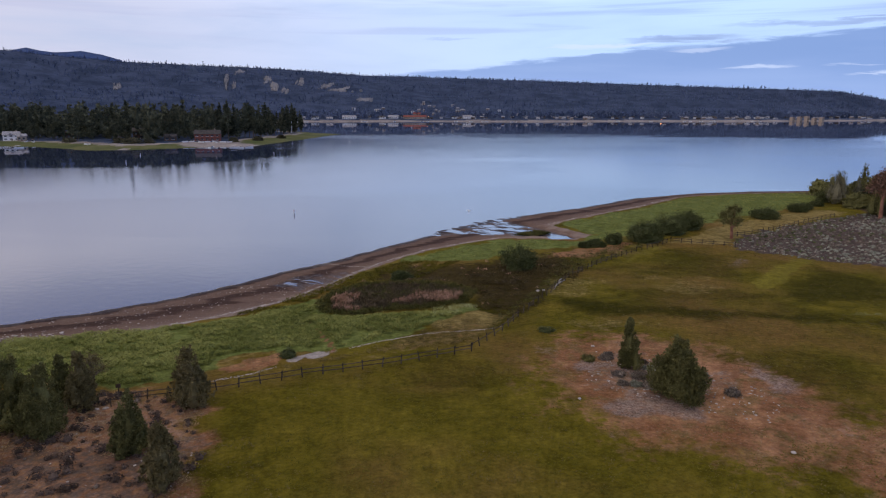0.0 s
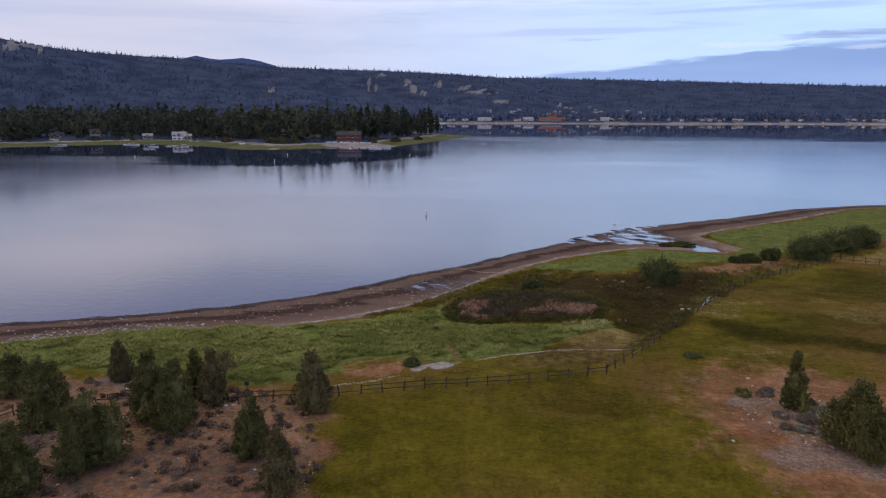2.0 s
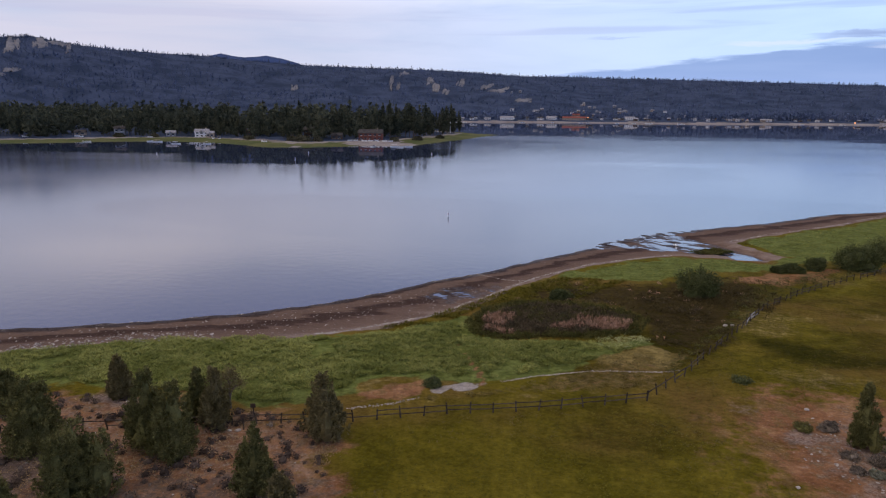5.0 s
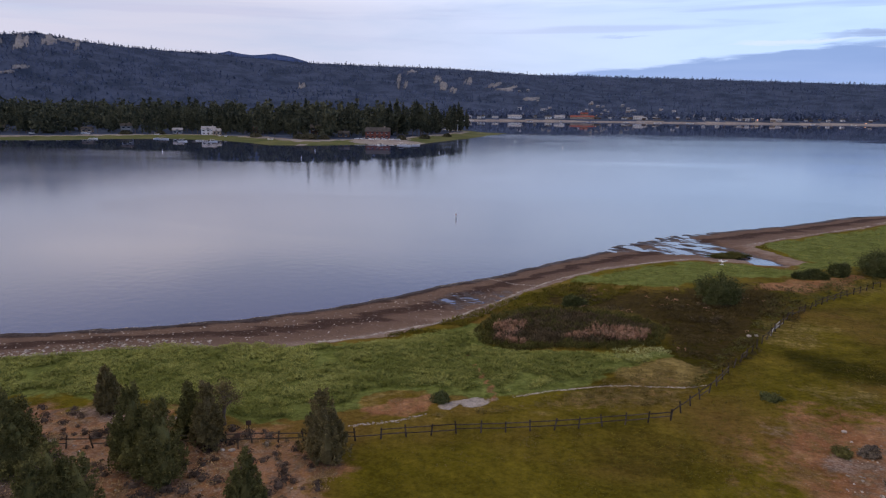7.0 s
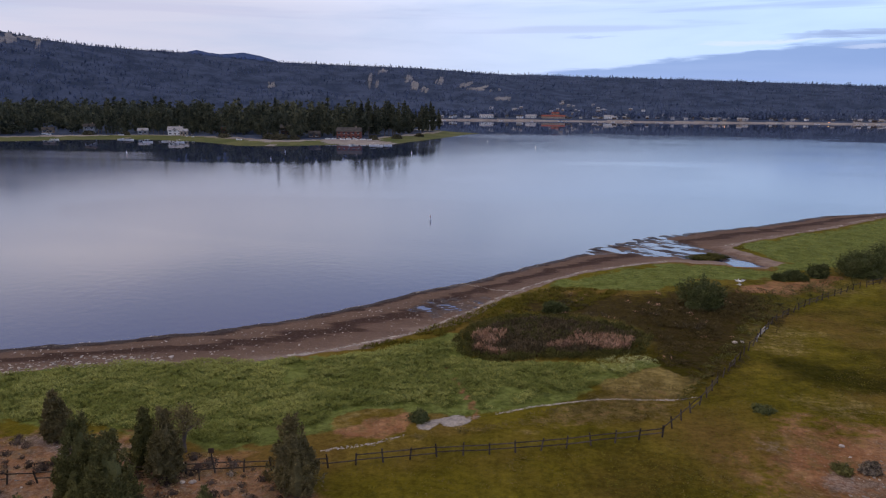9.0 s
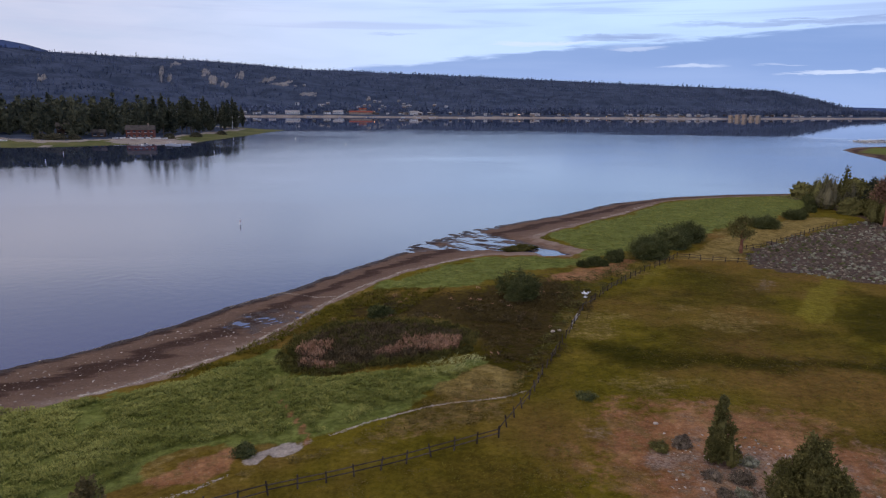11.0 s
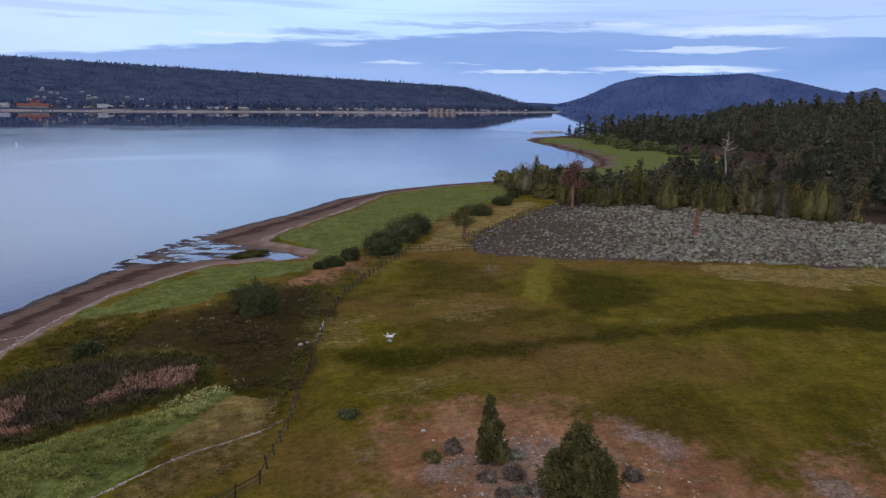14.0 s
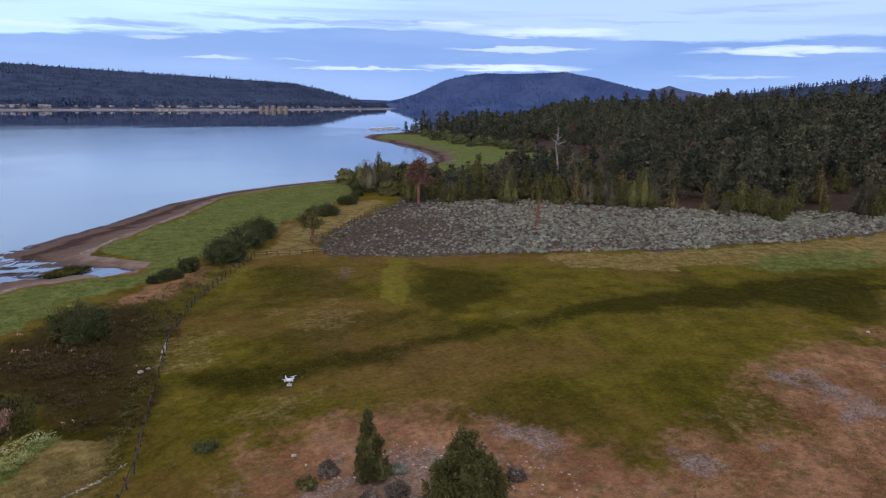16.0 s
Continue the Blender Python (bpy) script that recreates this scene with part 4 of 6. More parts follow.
def dome(h, r, seed, n, size):
    """A rounded bush: short leafy shoots standing out all over an uneven dome."""
    g_ = np.random.default_rng(seed)
    nb = int(70 + 40 * r)
    a, e = g_.uniform(0, 6.283, nb), np.arcsin(g_.uniform(0.0, 1.0, nb))
    ph = g_.uniform(0, 6.28, 3)
    lump = 1 + 0.13 * np.sin(3 * a + ph[0]) + 0.10 * np.sin(5 * a + ph[1] + 3 * e) + g_.uniform(-0.10, 0.10, nb)
    way = np.stack([np.cos(a) * np.cos(e), np.sin(a) * np.cos(e), np.sin(e) * 0.9 + 0.35], -1)
    shoot = np.stack([r * np.cos(a) * np.cos(e), r * np.sin(a) * np.cos(e), h * (0.22 + 0.70 * np.sin(e))], -1) * (0.86 * lump)[:, None]
    wide = r * g_.uniform(0.10, 0.20, nb)

    def place(rn, m):
        j = rn.integers(0, nb, m)
        o = rn.normal(0, 0.55, (m, 3)) * wide[j][:, None]
        return shoot[j] + way[j] * (rn.uniform(-1.3, 0.7, m) * wide[j])[:, None] + o, way[j] + o / wide[j][:, None]

    v, f = core(lambda u, b: r * 0.70 * np.sqrt(np.clip(1 - (u * 1.05 - 0.15) ** 2 * 1.2, 0, 1)), h * 0.72, seed + 2, 9, 7)
    return join(sprays(n, place, size, seed + 1), (v, f))


def leafy(n, h, r, size, seed, lie=0.5):
    """A low clump of leaves that lie outward, so that the sky lights them from above."""
    g_ = np.random.default_rng(seed)
    b, q = g_.uniform(0, 6.283, n), r * np.sqrt(g_.uniform(0, 1, n))
    c = np.stack([q * np.cos(b), q * np.sin(b), h * (1 - (q / r) ** 2 * 0.6) * g_.uniform(0.35, 1.0, n)], -1)
    b2 = b + g_.normal(0, 0.9, n)
    out = np.stack([np.cos(b2), np.sin(b2), lie + g_.normal(0, 0.35, n)], -1)
    side = np.stack([-np.sin(b2), np.cos(b2), g_.normal(0, 0.3, n)], -1)
    s_ = size * g_.uniform(0.6, 1.4, (n, 1))
    v = np.stack([c - side * s_ * 0.35, c + side * s_ * 0.35, c + out * s_], 1).reshape(-1, 3)
    return v, np.arange(3 * n).reshape(n, 3)


def crown(h, r, seed, n, size, kind="juniper", start=0.06, heart=0.80):
    """Crown verts and faces; base of the tree at z = 0."""
    g_ = np.random.default_rng(seed)
    ph = g_.uniform(0, 6.28, 6)
    lobes = g_.integers(3, 6)

    def prof(u, a):
        if kind == "juniper":
            body = np.minimum(1, (u / 0.22 + 0.25)) * np.clip(1 - u, 0, 1) ** 0.62
            wav = 1 + 0.20 * np.sin(lobes * a + ph[0] + 4 * u) + 0.13 * np.sin(7 * a + ph[1] + 9 * u)
        elif kind == "pine":
            body = np.minimum(1, u / 0.10 + 0.1) * np.clip(1 - u, 0, 1) ** 0.85 * (0.72 + 0.28 * np.abs(np.sin(u * 17 + ph[2])))
            wav = 1 + 0.25 * np.sin(lobes * a + ph[0] + 11 * u)
        elif kind == "open":
            body = (0.35 + 0.65 * np.sin(np.pi * np.clip(u, 0, 1)) ** 0.7) * np.clip(1.05 - u, 0, 1) ** 0.4 * (0.6 + 0.4 * np.abs(np.sin(u * 9 + ph[2])))
            wav = 1 + 0.35 * np.sin(lobes * a + ph[0] + 7 * u)
        else:
            body = np.sqrt(np.clip(1 - (u * 1.02 - 0.12) ** 2 * 1.25, 0, 1))
            wav = 1 + 0.14 * np.sin(lobes * a + ph[0] + 3 * u) + 0.10 * np.sin(6 * a + ph[1])
        return np.maximum(r * body * wav, 0.0)

    z0, hh = h * start, h * (1 - start)

    def place(rn, k):
        u = rn.uniform(0, 1, k) ** (1.25 if kind != "bush" else 0.9)
        a = rn.uniform(0, 6.283, k)
        rad = prof(u, a) * rn.uniform(0.72, 1.06, k)
        tuft = 0.10 * r * rn.normal(0, 1, (k, 2))
        c = np.stack([rad * np.cos(a) + tuft[:, 0], rad * np.sin(a) + tuft[:, 1], z0 + hh * u], -1)
        o = np.stack([np.cos(a), np.sin(a), np.full(k, 0.75 if kind in ("juniper", "bush") else -0.05)], -1)
        return c, o

    sp = sprays(n, place, size, seed + 1)
    v, f = core(lambda u, a: prof(u, a) * heart, hh * (0.97 if heart > 0.7 else 0.8), seed + 2, 4 if n < 30 else 6 if n < 100 else 8 if n < 900 else 12, 3 if n < 30 else 4 if n < 100 else 7 if n < 900 else 12)
    v = v + np.array([0, 0, z0])
    return join(sp, (v, f))


def boughs(h, r, seed, n, size, start=0.12, levels=12, open_=0.0, tip=0.8):
    """A pine crown: uneven whorls of boughs carrying flat clumps of needles, with gaps between and a bare lower stem."""
    g_ = np.random.default_rng(seed)
    m_ = levels * 4
    u = np.clip(np.repeat((np.arange(levels) + 0.3) / levels, 4) + g_.uniform(-0.5, 0.5, m_) / levels, 0, 0.985)
    a = np.arange(m_) * 1.571 + np.repeat(g_.uniform(0, 6.28, levels), 4) + g_.normal(0, 0.4, m_)
    body = np.minimum(1, u / 0.22 + 0.30) * np.clip(1 - u, 0, 1) ** tip + 0.07
    ln_ = r * body * g_.uniform(0.45 - 0.2 * open_, 1.25, m_)
    pads = 3
    pu, pa, pl = np.repeat(u, pads), np.repeat(a, pads) + g_.normal(0, 0.22, m_ * pads), np.repeat(ln_, pads)
    ps = np.tile((0.38, 0.70, 0.98), m_) * pl
    pz = h * (start + (1 - start) * pu) + ps * g_.uniform(-0.05, 0.35, m_ * pads)
    pad = np.stack([ps * np.cos(pa), ps * np.sin(pa), pz], -1)
    pw = (0.20 * pl + 0.05 * r) * g_.uniform(0.7, 1.3, m_ * pads)

    def place(rn, m):
        i = rn.choice(len(pw), m, p=pw**1.3 / (pw**1.3).sum())
        j = rn.normal(0, 0.62, (m, 3)) * pw[i][:, None] * np.array([1, 1, 0.62])
        return pad[i] + j, np.stack([np.cos(pa[i]) * 0.6, np.sin(pa[i]) * 0.6, np.full(m, 0.8)], -1) + j / pw[i][:, None] * 0.5

    sp = sprays(n, place, size, seed + 1)

    def prof(q, b):
        return r * (0.30 - 0.12 * open_) * np.minimum(1, q / 0.2 + 0.25) * np.clip(1 - q, 0, 1) ** tip

    v, f = core(prof, h * (1 - start) * 0.94, seed + 2, 6, 6, 0.35)
    return join(sp, (v + np.array([0, 0, h * start]), f))


def trunk_bm(h, r, seed, sides=7, lean=0.05):
    g_ = random.Random(seed)
    bm = bmesh.new()
    p = Vector((0, 0, -0.15))
    k = 4
    for i in range(k):
        q = Vector((g_.uniform(-lean, lean) * h * 0.4, g_.uniform(-lean, lean) * h * 0.4, h * (i + 1) / k))
        limb(bm, p, q, r * (1 - i / k * 0.75), r * (1 - (i + 1) / k * 0.75), sides)
        p = q
    return bm


def tree(name, x, y, h, r, seed, mat, n, size, label, category="tree", kind="juniper", start=0.06, group="", bark="bark"):
    t = empty(name, x, y, on(x, y) - 0.05, (seed * 67) % 360)
    v, f = flame(h, r, seed, n, size, 0.52, 1.15) if kind == "juniper" else crown(h, r, seed, n, size, kind, start)
    hang("crown", mesh_of("crown", v, f, mat), t)
    part("trunk", trunk_bm(h * 0.75, max(0.05 * r + 0.05, 0.06), seed), bark, t)
    return tagged(t, label, category, group)


JUN = "junipers by the fence"
tree("juniper", 22.1, 73.8, 6.3, 1.5, 11, "juniper", 12000, 0.115, "slim dark green juniper on stony soil", group="junipers in the meadow")
tree("juniper", 25.0, 65.4, 6.3, 3.2, 12, "juniper", 34000, 0.125, "broad bushy olive-green juniper on stony soil", group="junipers in the meadow", start=0.02)
for k, (x, y, h, r, mat_) in enumerate([(-52.6, 68.8, 5.1, 1.45, "juniper_grey"), (-42.3, 60.2, 7.6, 2.1, "juniper"), (-38.6, 58.8, 7.2, 2.2, "juniper"), (-38.4, 65.1, 6.3, 1.6, "juniper_grey"), (-41.0, 66.2, 5.6, 1.2, "juniper"),
                                        (-26.9, 65.2, 6.6, 2.0, "juniper_grey"), (-28.0, 54.3, 6.2, 1.6, "juniper"), (-23.0, 48.8, 5.9, 1.5, "juniper_grey"), (-41.6, 50.6, 6.9, 2.5, "juniper"), (-52.0, 56.7, 6.8, 2.5, "juniper"),
                                        (-61.8, 62.4, 4.6, 2.3, "juniper"), (-44.4, 45.2, 6.2, 2.1, "juniper")]):
    tree("juniper", x, y, h, r * 1.18, 20 + k, mat_, int(6800 * r + 3000), 0.12, "grey-green scrubby juniper by the split-rail fence" if mat_ == "juniper_grey" else "dense dark green juniper on the brushy slope", group=JUN, start=0.03)


def shrub(name, x, y, h, r, seed, mat, n, size, label, group="", category="bush"):
    t = empty(name, x, y, on(x, y) - 0.08, (seed * 41) % 360)
    v, f = dome(h, r, seed, n, size)
    hang("foliage", mesh_of("foliage", v, f, mat), t)
    bm = bmesh.new()
    rr = random.Random(seed)
    for k in range(4):
        limb(bm, (0, 0, 0), (rr.uniform(-0.4, 0.4) * r, rr.uniform(-0.4, 0.4) * r, h * 0.7), 0.05 * h / 3, 0.02, 5)
    part("stems", bm, "bark", t)
    return tagged(t, label, category, group)


WIL = "round willows along the shore"
for k, (x, y, h, r) in enumerate([(15.2, 128.6, 4.9, 3.6), (49.6, 158.4, 5.3, 4.5), (59.4, 168.2, 5.4, 4.3), (66.0, 174.5, 4.9, 4.2), (41.1, 155.6, 2.9, 2.0), (36.2, 152.8, 1.6, 2.2), (33.2, 151.6, 1.2, 1.5), (93.5, 188.6, 2.9, 3.9),
                                  (108.8, 199.8, 2.6, 3.0), (113.5, 204.0, 2.0, 2.0), (129.9, 223.3, 3.1, 2.4), (121.5, 212.0, 2.2, 2.0), (-8.0, 121.5, 1.6, 1.9), (136.0, 232.0, 4.0, 3.5)]):
    shrub("willow_bush", x, y, h, r, 60 + k, "willow", int(2400 + 1900 * r), 0.16, "round dense green willow bush on the shore meadow", WIL)

# small brush round the two meadow junipers
for k, (x, y, h, r, m_) in enumerate([(18.0, 76.6, 0.8, 0.85, "juniper"), (20.2, 76.9, 0.8, 0.9, "sage_dark"), (20.9, 78.0, 0.5, 0.6, "sage_dark"), (20.5, 71.6, 0.5, 0.9, "sage_dark"), (22.6, 70.8, 0.8, 1.2, "sage_dark"), (20.2, 68.8, 0.5, 0.7, "sage_dark"),
                                      (21.6, 68.6, 0.5, 0.8, "sage"), (23.0, 67.8, 0.7, 1.0, "sage_dark"), (24.6, 73.2, 0.6, 0.9, "sage"), (24.2, 75.4, 0.5, 0.7, "sage_dark"), (27.8, 71.6, 0.6, 0.6, "sage"), (27.2, 68.4, 0.8, 0.75, "sage_dark"),
                                      (31.0, 65.6, 0.95, 0.9, "sage_dark"), (14.6, 88.2, 0.4, 1.3, "willow"), (30.2, 71.0, 0.35, 0.5, "sage"), (22.8, 76.3, 0.35, 0.35, "flower"), (-19.8, 79.4, 1.2, 1.1, "willow")]):
    shrub("brush_clump", x, y, h, r, 90 + k, m_, int(500 + 900 * r), 0.09, "low woody brush clump on stony soil" if m_ != "willow" else "low blue-green weed clump in the grass", "low brush clumps")


# weathered old junipers without much foliage
def snag(name, x, y, h, r, seed, label, leafy=0.0, bark="bark_red", leaf="juniper_grey", low=0.35, reach=1.0):
    t = empty(name, x, y, on(x, y) - 0.1, seed * 31)
    g_ = random.Random(seed)
    bm = trunk_bm(h * 0.8, r, seed, 8, 0.12)
    part("trunk", bm, bark, t)
    tips = []
    for k in range(22 if leafy else 18):
        z = h * g_.uniform(low, 0.85)
        a, ln_ = g_.uniform(0, 6.283), h * reach * g_.uniform(0.14, 0.34) * (1.2 - z / h)
        p, q = Vector((0, 0, z)), Vector((math.cos(a) * ln_, math.sin(a) * ln_, z + ln_ * g_.uniform(0.1, 0.9)))
        bm = bmesh.new()
        limb(bm, p, q, r * 0.28, r * 0.06, 5)
        part("limb", bm, bark, t)
        tips.append(q)
    if leafy:
        cs = np.array([list(q) for q in tips] + [[0, 0, h * 0.9]])
        n = int(1600 * leafy)

        def place(rn, k):
            i = rn.integers(0, len(cs), k)
            o = rn.normal(0, 1, (k, 3))
            return cs[i] + o * h * 0.05, o

        v, f = sprays(n, place, 0.022 * h, seed)
        hang("foliage", mesh_of("foliage", v, f, leaf), t)
    return tagged(t, label, "tree")


snag("old_juniper", 71.8, 160.8, 8.6, 0.42, 5, "gnarled old juniper with reddish trunk and sparse tufts", 2.6, "bark_red", "juniper", 0.3, 1.45)
snag("old_juniper", 123.4, 183.5, 14.0, 0.55, 6, "tall half-dead red juniper at the wood's edge", 2.4, "bark_red", "twig_red", 0.42)
snag("dead_tree", 120.2, 135.0, 8.0, 0.5, 7, "bare red-brown snag standing in sagebrush")
snag("dead_tree", 191.6, 183.7, 25.0, 0.5, 8, "tall bleached dead pine above the wood", bark="bark_pale", low=0.6, reach=0.7)
snag("old_juniper", -39.3, 69.0, 5.2, 0.26, 9, "grey half-bare old juniper beside the fence", 1.2, "bark", "juniper_grey", 0.35, 1.2)


# ---------------------------------------------------------------- scattered plants, one object of each kind
def scatter(name, label, category, models, mats, xs, ys, zs, scales, seed, group=""):
    r = np.random.default_rng(seed)
    which = r.integers(0, len(models), len(xs))
    vs, fs, o = [], [], 0
    for i, (v, f) in enumerate(models):
        k = np.where(which == i)[0]
        if not len(k):
            continue
        a = r.uniform(0, 6.283, len(k))
        c, s = np.cos(a)[:, None], np.sin(a)[:, None]
        sc = scales[k][:, None]
        X = (v[None, :, 0] * c - v[None, :, 1] * s) * sc + xs[k][:, None]
        Y = (v[None, :, 0] * s + v[None, :, 1] * c) * sc + ys[k][:, None]
        Z = v[None, :, 2] * sc * r.uniform(0.85, 1.15, (len(k), 1)) + zs[k][:, None]
        vs.append(np.stack([X, Y, Z], -1).reshape(-1, 3))
        fs.append((f[None] + (np.arange(len(k)) * len(v))[:, None, None]).reshape(-1, 3) + o)
        o += len(k) * len(v)
    return tagged(new(name, mesh_of(name, np.concatenate(vs), np.concatenate(fs), mats)), label, category, group, "stuff")


def sow(ring, n, seed, keep=None):
    """n random places inside an area."""
    r = np.random.default_rng(seed)
    a = np.array(ring)
    x, y = r.uniform(a[:, 0].min(), a[:, 0].max(), n * 3), r.uniform(a[:, 1].min(), a[:, 1].max(), n * 3)
    ok = inside(x, y, ring) > 0.2
    if keep is not None:
        ok &= keep(x, y)
    return x[ok][:n], y[ok][:n]


def strew(name, label, category, ring, n, models, mat, seed, lo=0.7, hi=1.3, keep=None):
    x, y = sow(ring, n, seed, keep)
    z = height(x, y)
    r = np.random.default_rng(seed + 1)
    return scatter(name, label, category, models, mat, x, y, z, r.uniform(lo, hi, len(x)), seed + 2)


tall = [leafy(34, 0.40, 0.62, 0.115, s, 0.9) for s in range(5)]
short = [leafy(7, 0.10, 0.34, 0.10, s, 0.5) for s in range(10, 14)]
strew("lush_reeds", "dense lush green reed grass behind the beach", "grass", LUSH, 20000, tall, "reed_green", 1, 0.4, 1.25, lambda x, y: (inside(x, y, LUSH) + 2.2 * fbm(x * 0.25, y * 0.25, 33) > 0.7) & (fbm(x * 0.35, y * 0.35, 35) > -0.38) & (np.abs(along(x, y, FOOTPATH)) > 0.5) & (inside(x, y, PALE) < 0) & (inside(x, y, BROWN_PATCH) < 0))
strew("shore_grass", "green shore grass along the lake", "grass", LUSH_FAR, 10000, tall, "reed_green", 4, 0.35, 0.75, lambda x, y: inside(x, y, LUSH_FAR) + 3 * fbm(x * 0.2, y * 0.2, 33) > 1.0)
strew("cattail_edge", "dark green cattail stalks round the marsh", "reeds", MARSH_RIM, 3400, [leafy(20, 1.0, 0.5, 0.15, s, 1.5) for s in range(20, 23)], "reed_dark", 7, 0.4, 0.9, lambda x, y: (inside(x, y, MARSH) < 0.9 + 1.6 * fbm(x * 0.3, y * 0.3, 75)) | ((fbm(x * 0.25, y * 0.25, 73) > -0.1) & (y > 105.5)))
strew("brown_cattails", "brown reed stalks filling the marsh", "reeds", MARSH, 3200, [leafy(20, 1.0, 0.5, 0.16, s, 1.6) for s in range(46, 49)], "reed_brown", 8, 0.5, 0.95, lambda x, y: inside(x, y, MARSH) > 1.0 + 1.5 * fbm(x * 0.3, y * 0.3, 75))
strew("dry_cattails", "dry pinkish cattails in the marsh", "reeds", MARSH, 2600, [leafy(24, 1.15, 0.5, 0.16, s, 1.6) for s in range(23, 26)], "reed_pink", 10, 0.5, 0.95,
      lambda x, y: (inside(x, y, MARSH) > 0.9) & (0.6 * fbm(x * 0.3, y * 0.3, 71) + 1.0 * np.exp(-((x + 16.2) / 2.6) ** 2 - ((y - 106) / 4.5) ** 2) + 0.9 * np.exp(-((x + 1.5) / 5.5) ** 2 - ((y - 106) / 3.4) ** 2) > 0.42))
strew("pale_flowers", "pale yellow-green flowering weeds beside the marsh", "flowers", [(-1.8, 100.6), (3.9, 103), (6, 100.2), (1.5, 95.9), (-2.2, 96.5)], 150, [leafy(14, 0.6, 0.4, 0.12, s) for s in range(26, 29)], "flower", 13, 0.6, 1.1)
MEADOW = [(-22, 40), (-22, 66), (-10, 73), (4, 79), (12, 95), (26, 123), (44, 147), (60, 152), (70, 146), (94, 120), (115, 100), (150, 82), (130, 40), (80, 20), (20, 20)]
strew("meadow_tufts", "short olive meadow grass", "grass", MEADOW, 24000, short, "grass", 16, 0.6, 1.5, lambda x, y: (inside(x, y, SOIL_TREES) + 3 * fbm(x * 0.2, y * 0.2, 4) < 1) & (inside(x, y, STRIP) < 0))
strew("dry_tufts", "dry straw-coloured grass tufts", "grass", [(-30, 40), (-24, 72), (-4, 80), (6, 92), (12, 112), (24, 140), (48, 152), (90, 190), (100, 180), (60, 130), (120, 70), (110, 20), (40, 30)], 6000, short, "straw_dull", 19, 0.8, 1.5,
      lambda x, y: fbm(x * 0.11, y * 0.11, 51) > 0.06)
strew("track_grass", "straw and green grass beside the foot track", "grass", TRACK_SIDE, 700, [leafy(12, 0.22, 0.42, 0.13, s) for s in range(30, 33)], "straw_dull", 22, 0.7, 1.4)
strew("marsh_flat_grass", "dark rushes on the wet flat", "grass", [(5, 128), (24, 140), (30, 131), (20, 108), (12, 96), (7, 96), (5, 104), (7, 112)], 2600, [leafy(10, 0.22, 0.42, 0.13, s) for s in range(33, 36)], "rush_brown", 25, 0.6, 1.3, lambda x, y: fbm(x * 0.15, y * 0.15, 66) > -0.1)
strew("reed_island", "dark reeds between the shallow pools", "reeds", [(18.4, 170.5), (25.4, 175.9), (29, 173), (23.5, 167.7)], 500, [leafy(22, 0.7, 0.5, 0.18, s, 0.9) for s in range(36, 39)], "reed_dark", 28, 0.6, 1.1)
strew("fence_weeds", "green and dark weeds along the fence", "grass", [(7, 88), (24, 122), (44, 148), (54, 157), (46, 156), (36, 150), (24, 136), (18, 116), (6, 90)], 2600, [leafy(16, 0.35, 0.45, 0.15, s) for s in range(39, 42)], "reed_dark", 31, 0.5, 1.3)
strew("wet_flat_tufts", "pinkish dry tufts on the dark wet flat", "grass", WET_FLAT, 90, [leafy(18, 0.45, 0.5, 0.16, s, 0.9) for s in range(50, 53)], "reed_pink", 34, 0.5, 1.3, lambda x, y: fbm(x * 0.2, y * 0.2, 77) > 0.15)
strew("wet_flat_rushes", "dark brown-green rushes on the wet flat", "grass", WET_FLAT, 1500, [leafy(10, 0.3, 0.45, 0.15, s, 0.8) for s in range(53, 56)], "rush_brown", 37, 0.5, 1.3, lambda x, y: fbm(x * 0.15, y * 0.15, 78) > -0.1)

strew("bank_grass", "olive grass between the marsh and the beach", "grass", [(-36, 97), (-29, 105), (-22.5, 116), (-17, 128), (-9, 138), (4, 137), (-5, 121), (-20, 114), (-24, 104)], 3600, [leafy(14, 0.22, 0.42, 0.12, s, 0.8) for s in range(60, 63)], "grass", 70, 0.6, 1.5, lambda x, y: fbm(x * 0.2, y * 0.2, 79) > -0.3)
strew("rush_mounds", "dull pinkish rush mounds on the wet flat", "grass", WET_FLAT, 900, [leafy(22, 0.6, 0.5, 0.15, s, 1.1) for s in range(63, 66)], "reed_brown", 73, 0.5, 1.1,
      lambda x, y: np.maximum.reduce([np.exp(-((x - a) / 2.6) ** 2 - ((y - b) / 1.8) ** 2) for a, b in ((8.0, 122.8), (-4.8, 126.5), (-8.6, 121.0), (-2.4, 119.0), (12.5, 117.0), (14.0, 126.0))]) > 0.25)


def bush_model(seed, n=80, h=0.66, r=0.70, size=0.12, heart=0.80):
    v, f = crown(h, r, seed, n, size, "bush", 0.0, heart)
    return v, f


sages = [bush_model(s) for s in range(200, 205)]
scrubby = [bush_model(s, 100, 0.6, 0.75, 0.12, 0.5) for s in range(205, 209)]
sr = np.random.default_rng(34)
sx, sy = (v.ravel() for v in np.meshgrid(np.arange(66, 240, 0.95), np.arange(30, 196, 0.95)))
sx, sy = sx + sr.uniform(-0.5, 0.5, len(sx)), sy + sr.uniform(-0.5, 0.5, len(sy))
west = smooth(40, 8, sx * 0.75 - sy * 0.66 + 40 + 10 * fbm(sx * 0.05, sy * 0.05, 6))      # the older, browner end of the field
ok = (inside(sx, sy, SAGE) > 2.2 * fbm(sx * 0.15, sy * 0.15, 7)) & (sr.uniform(0, 1, len(sx)) < 0.90 - 0.06 * west + 0.35 * fbm(sx * 0.12, sy * 0.12, 5))
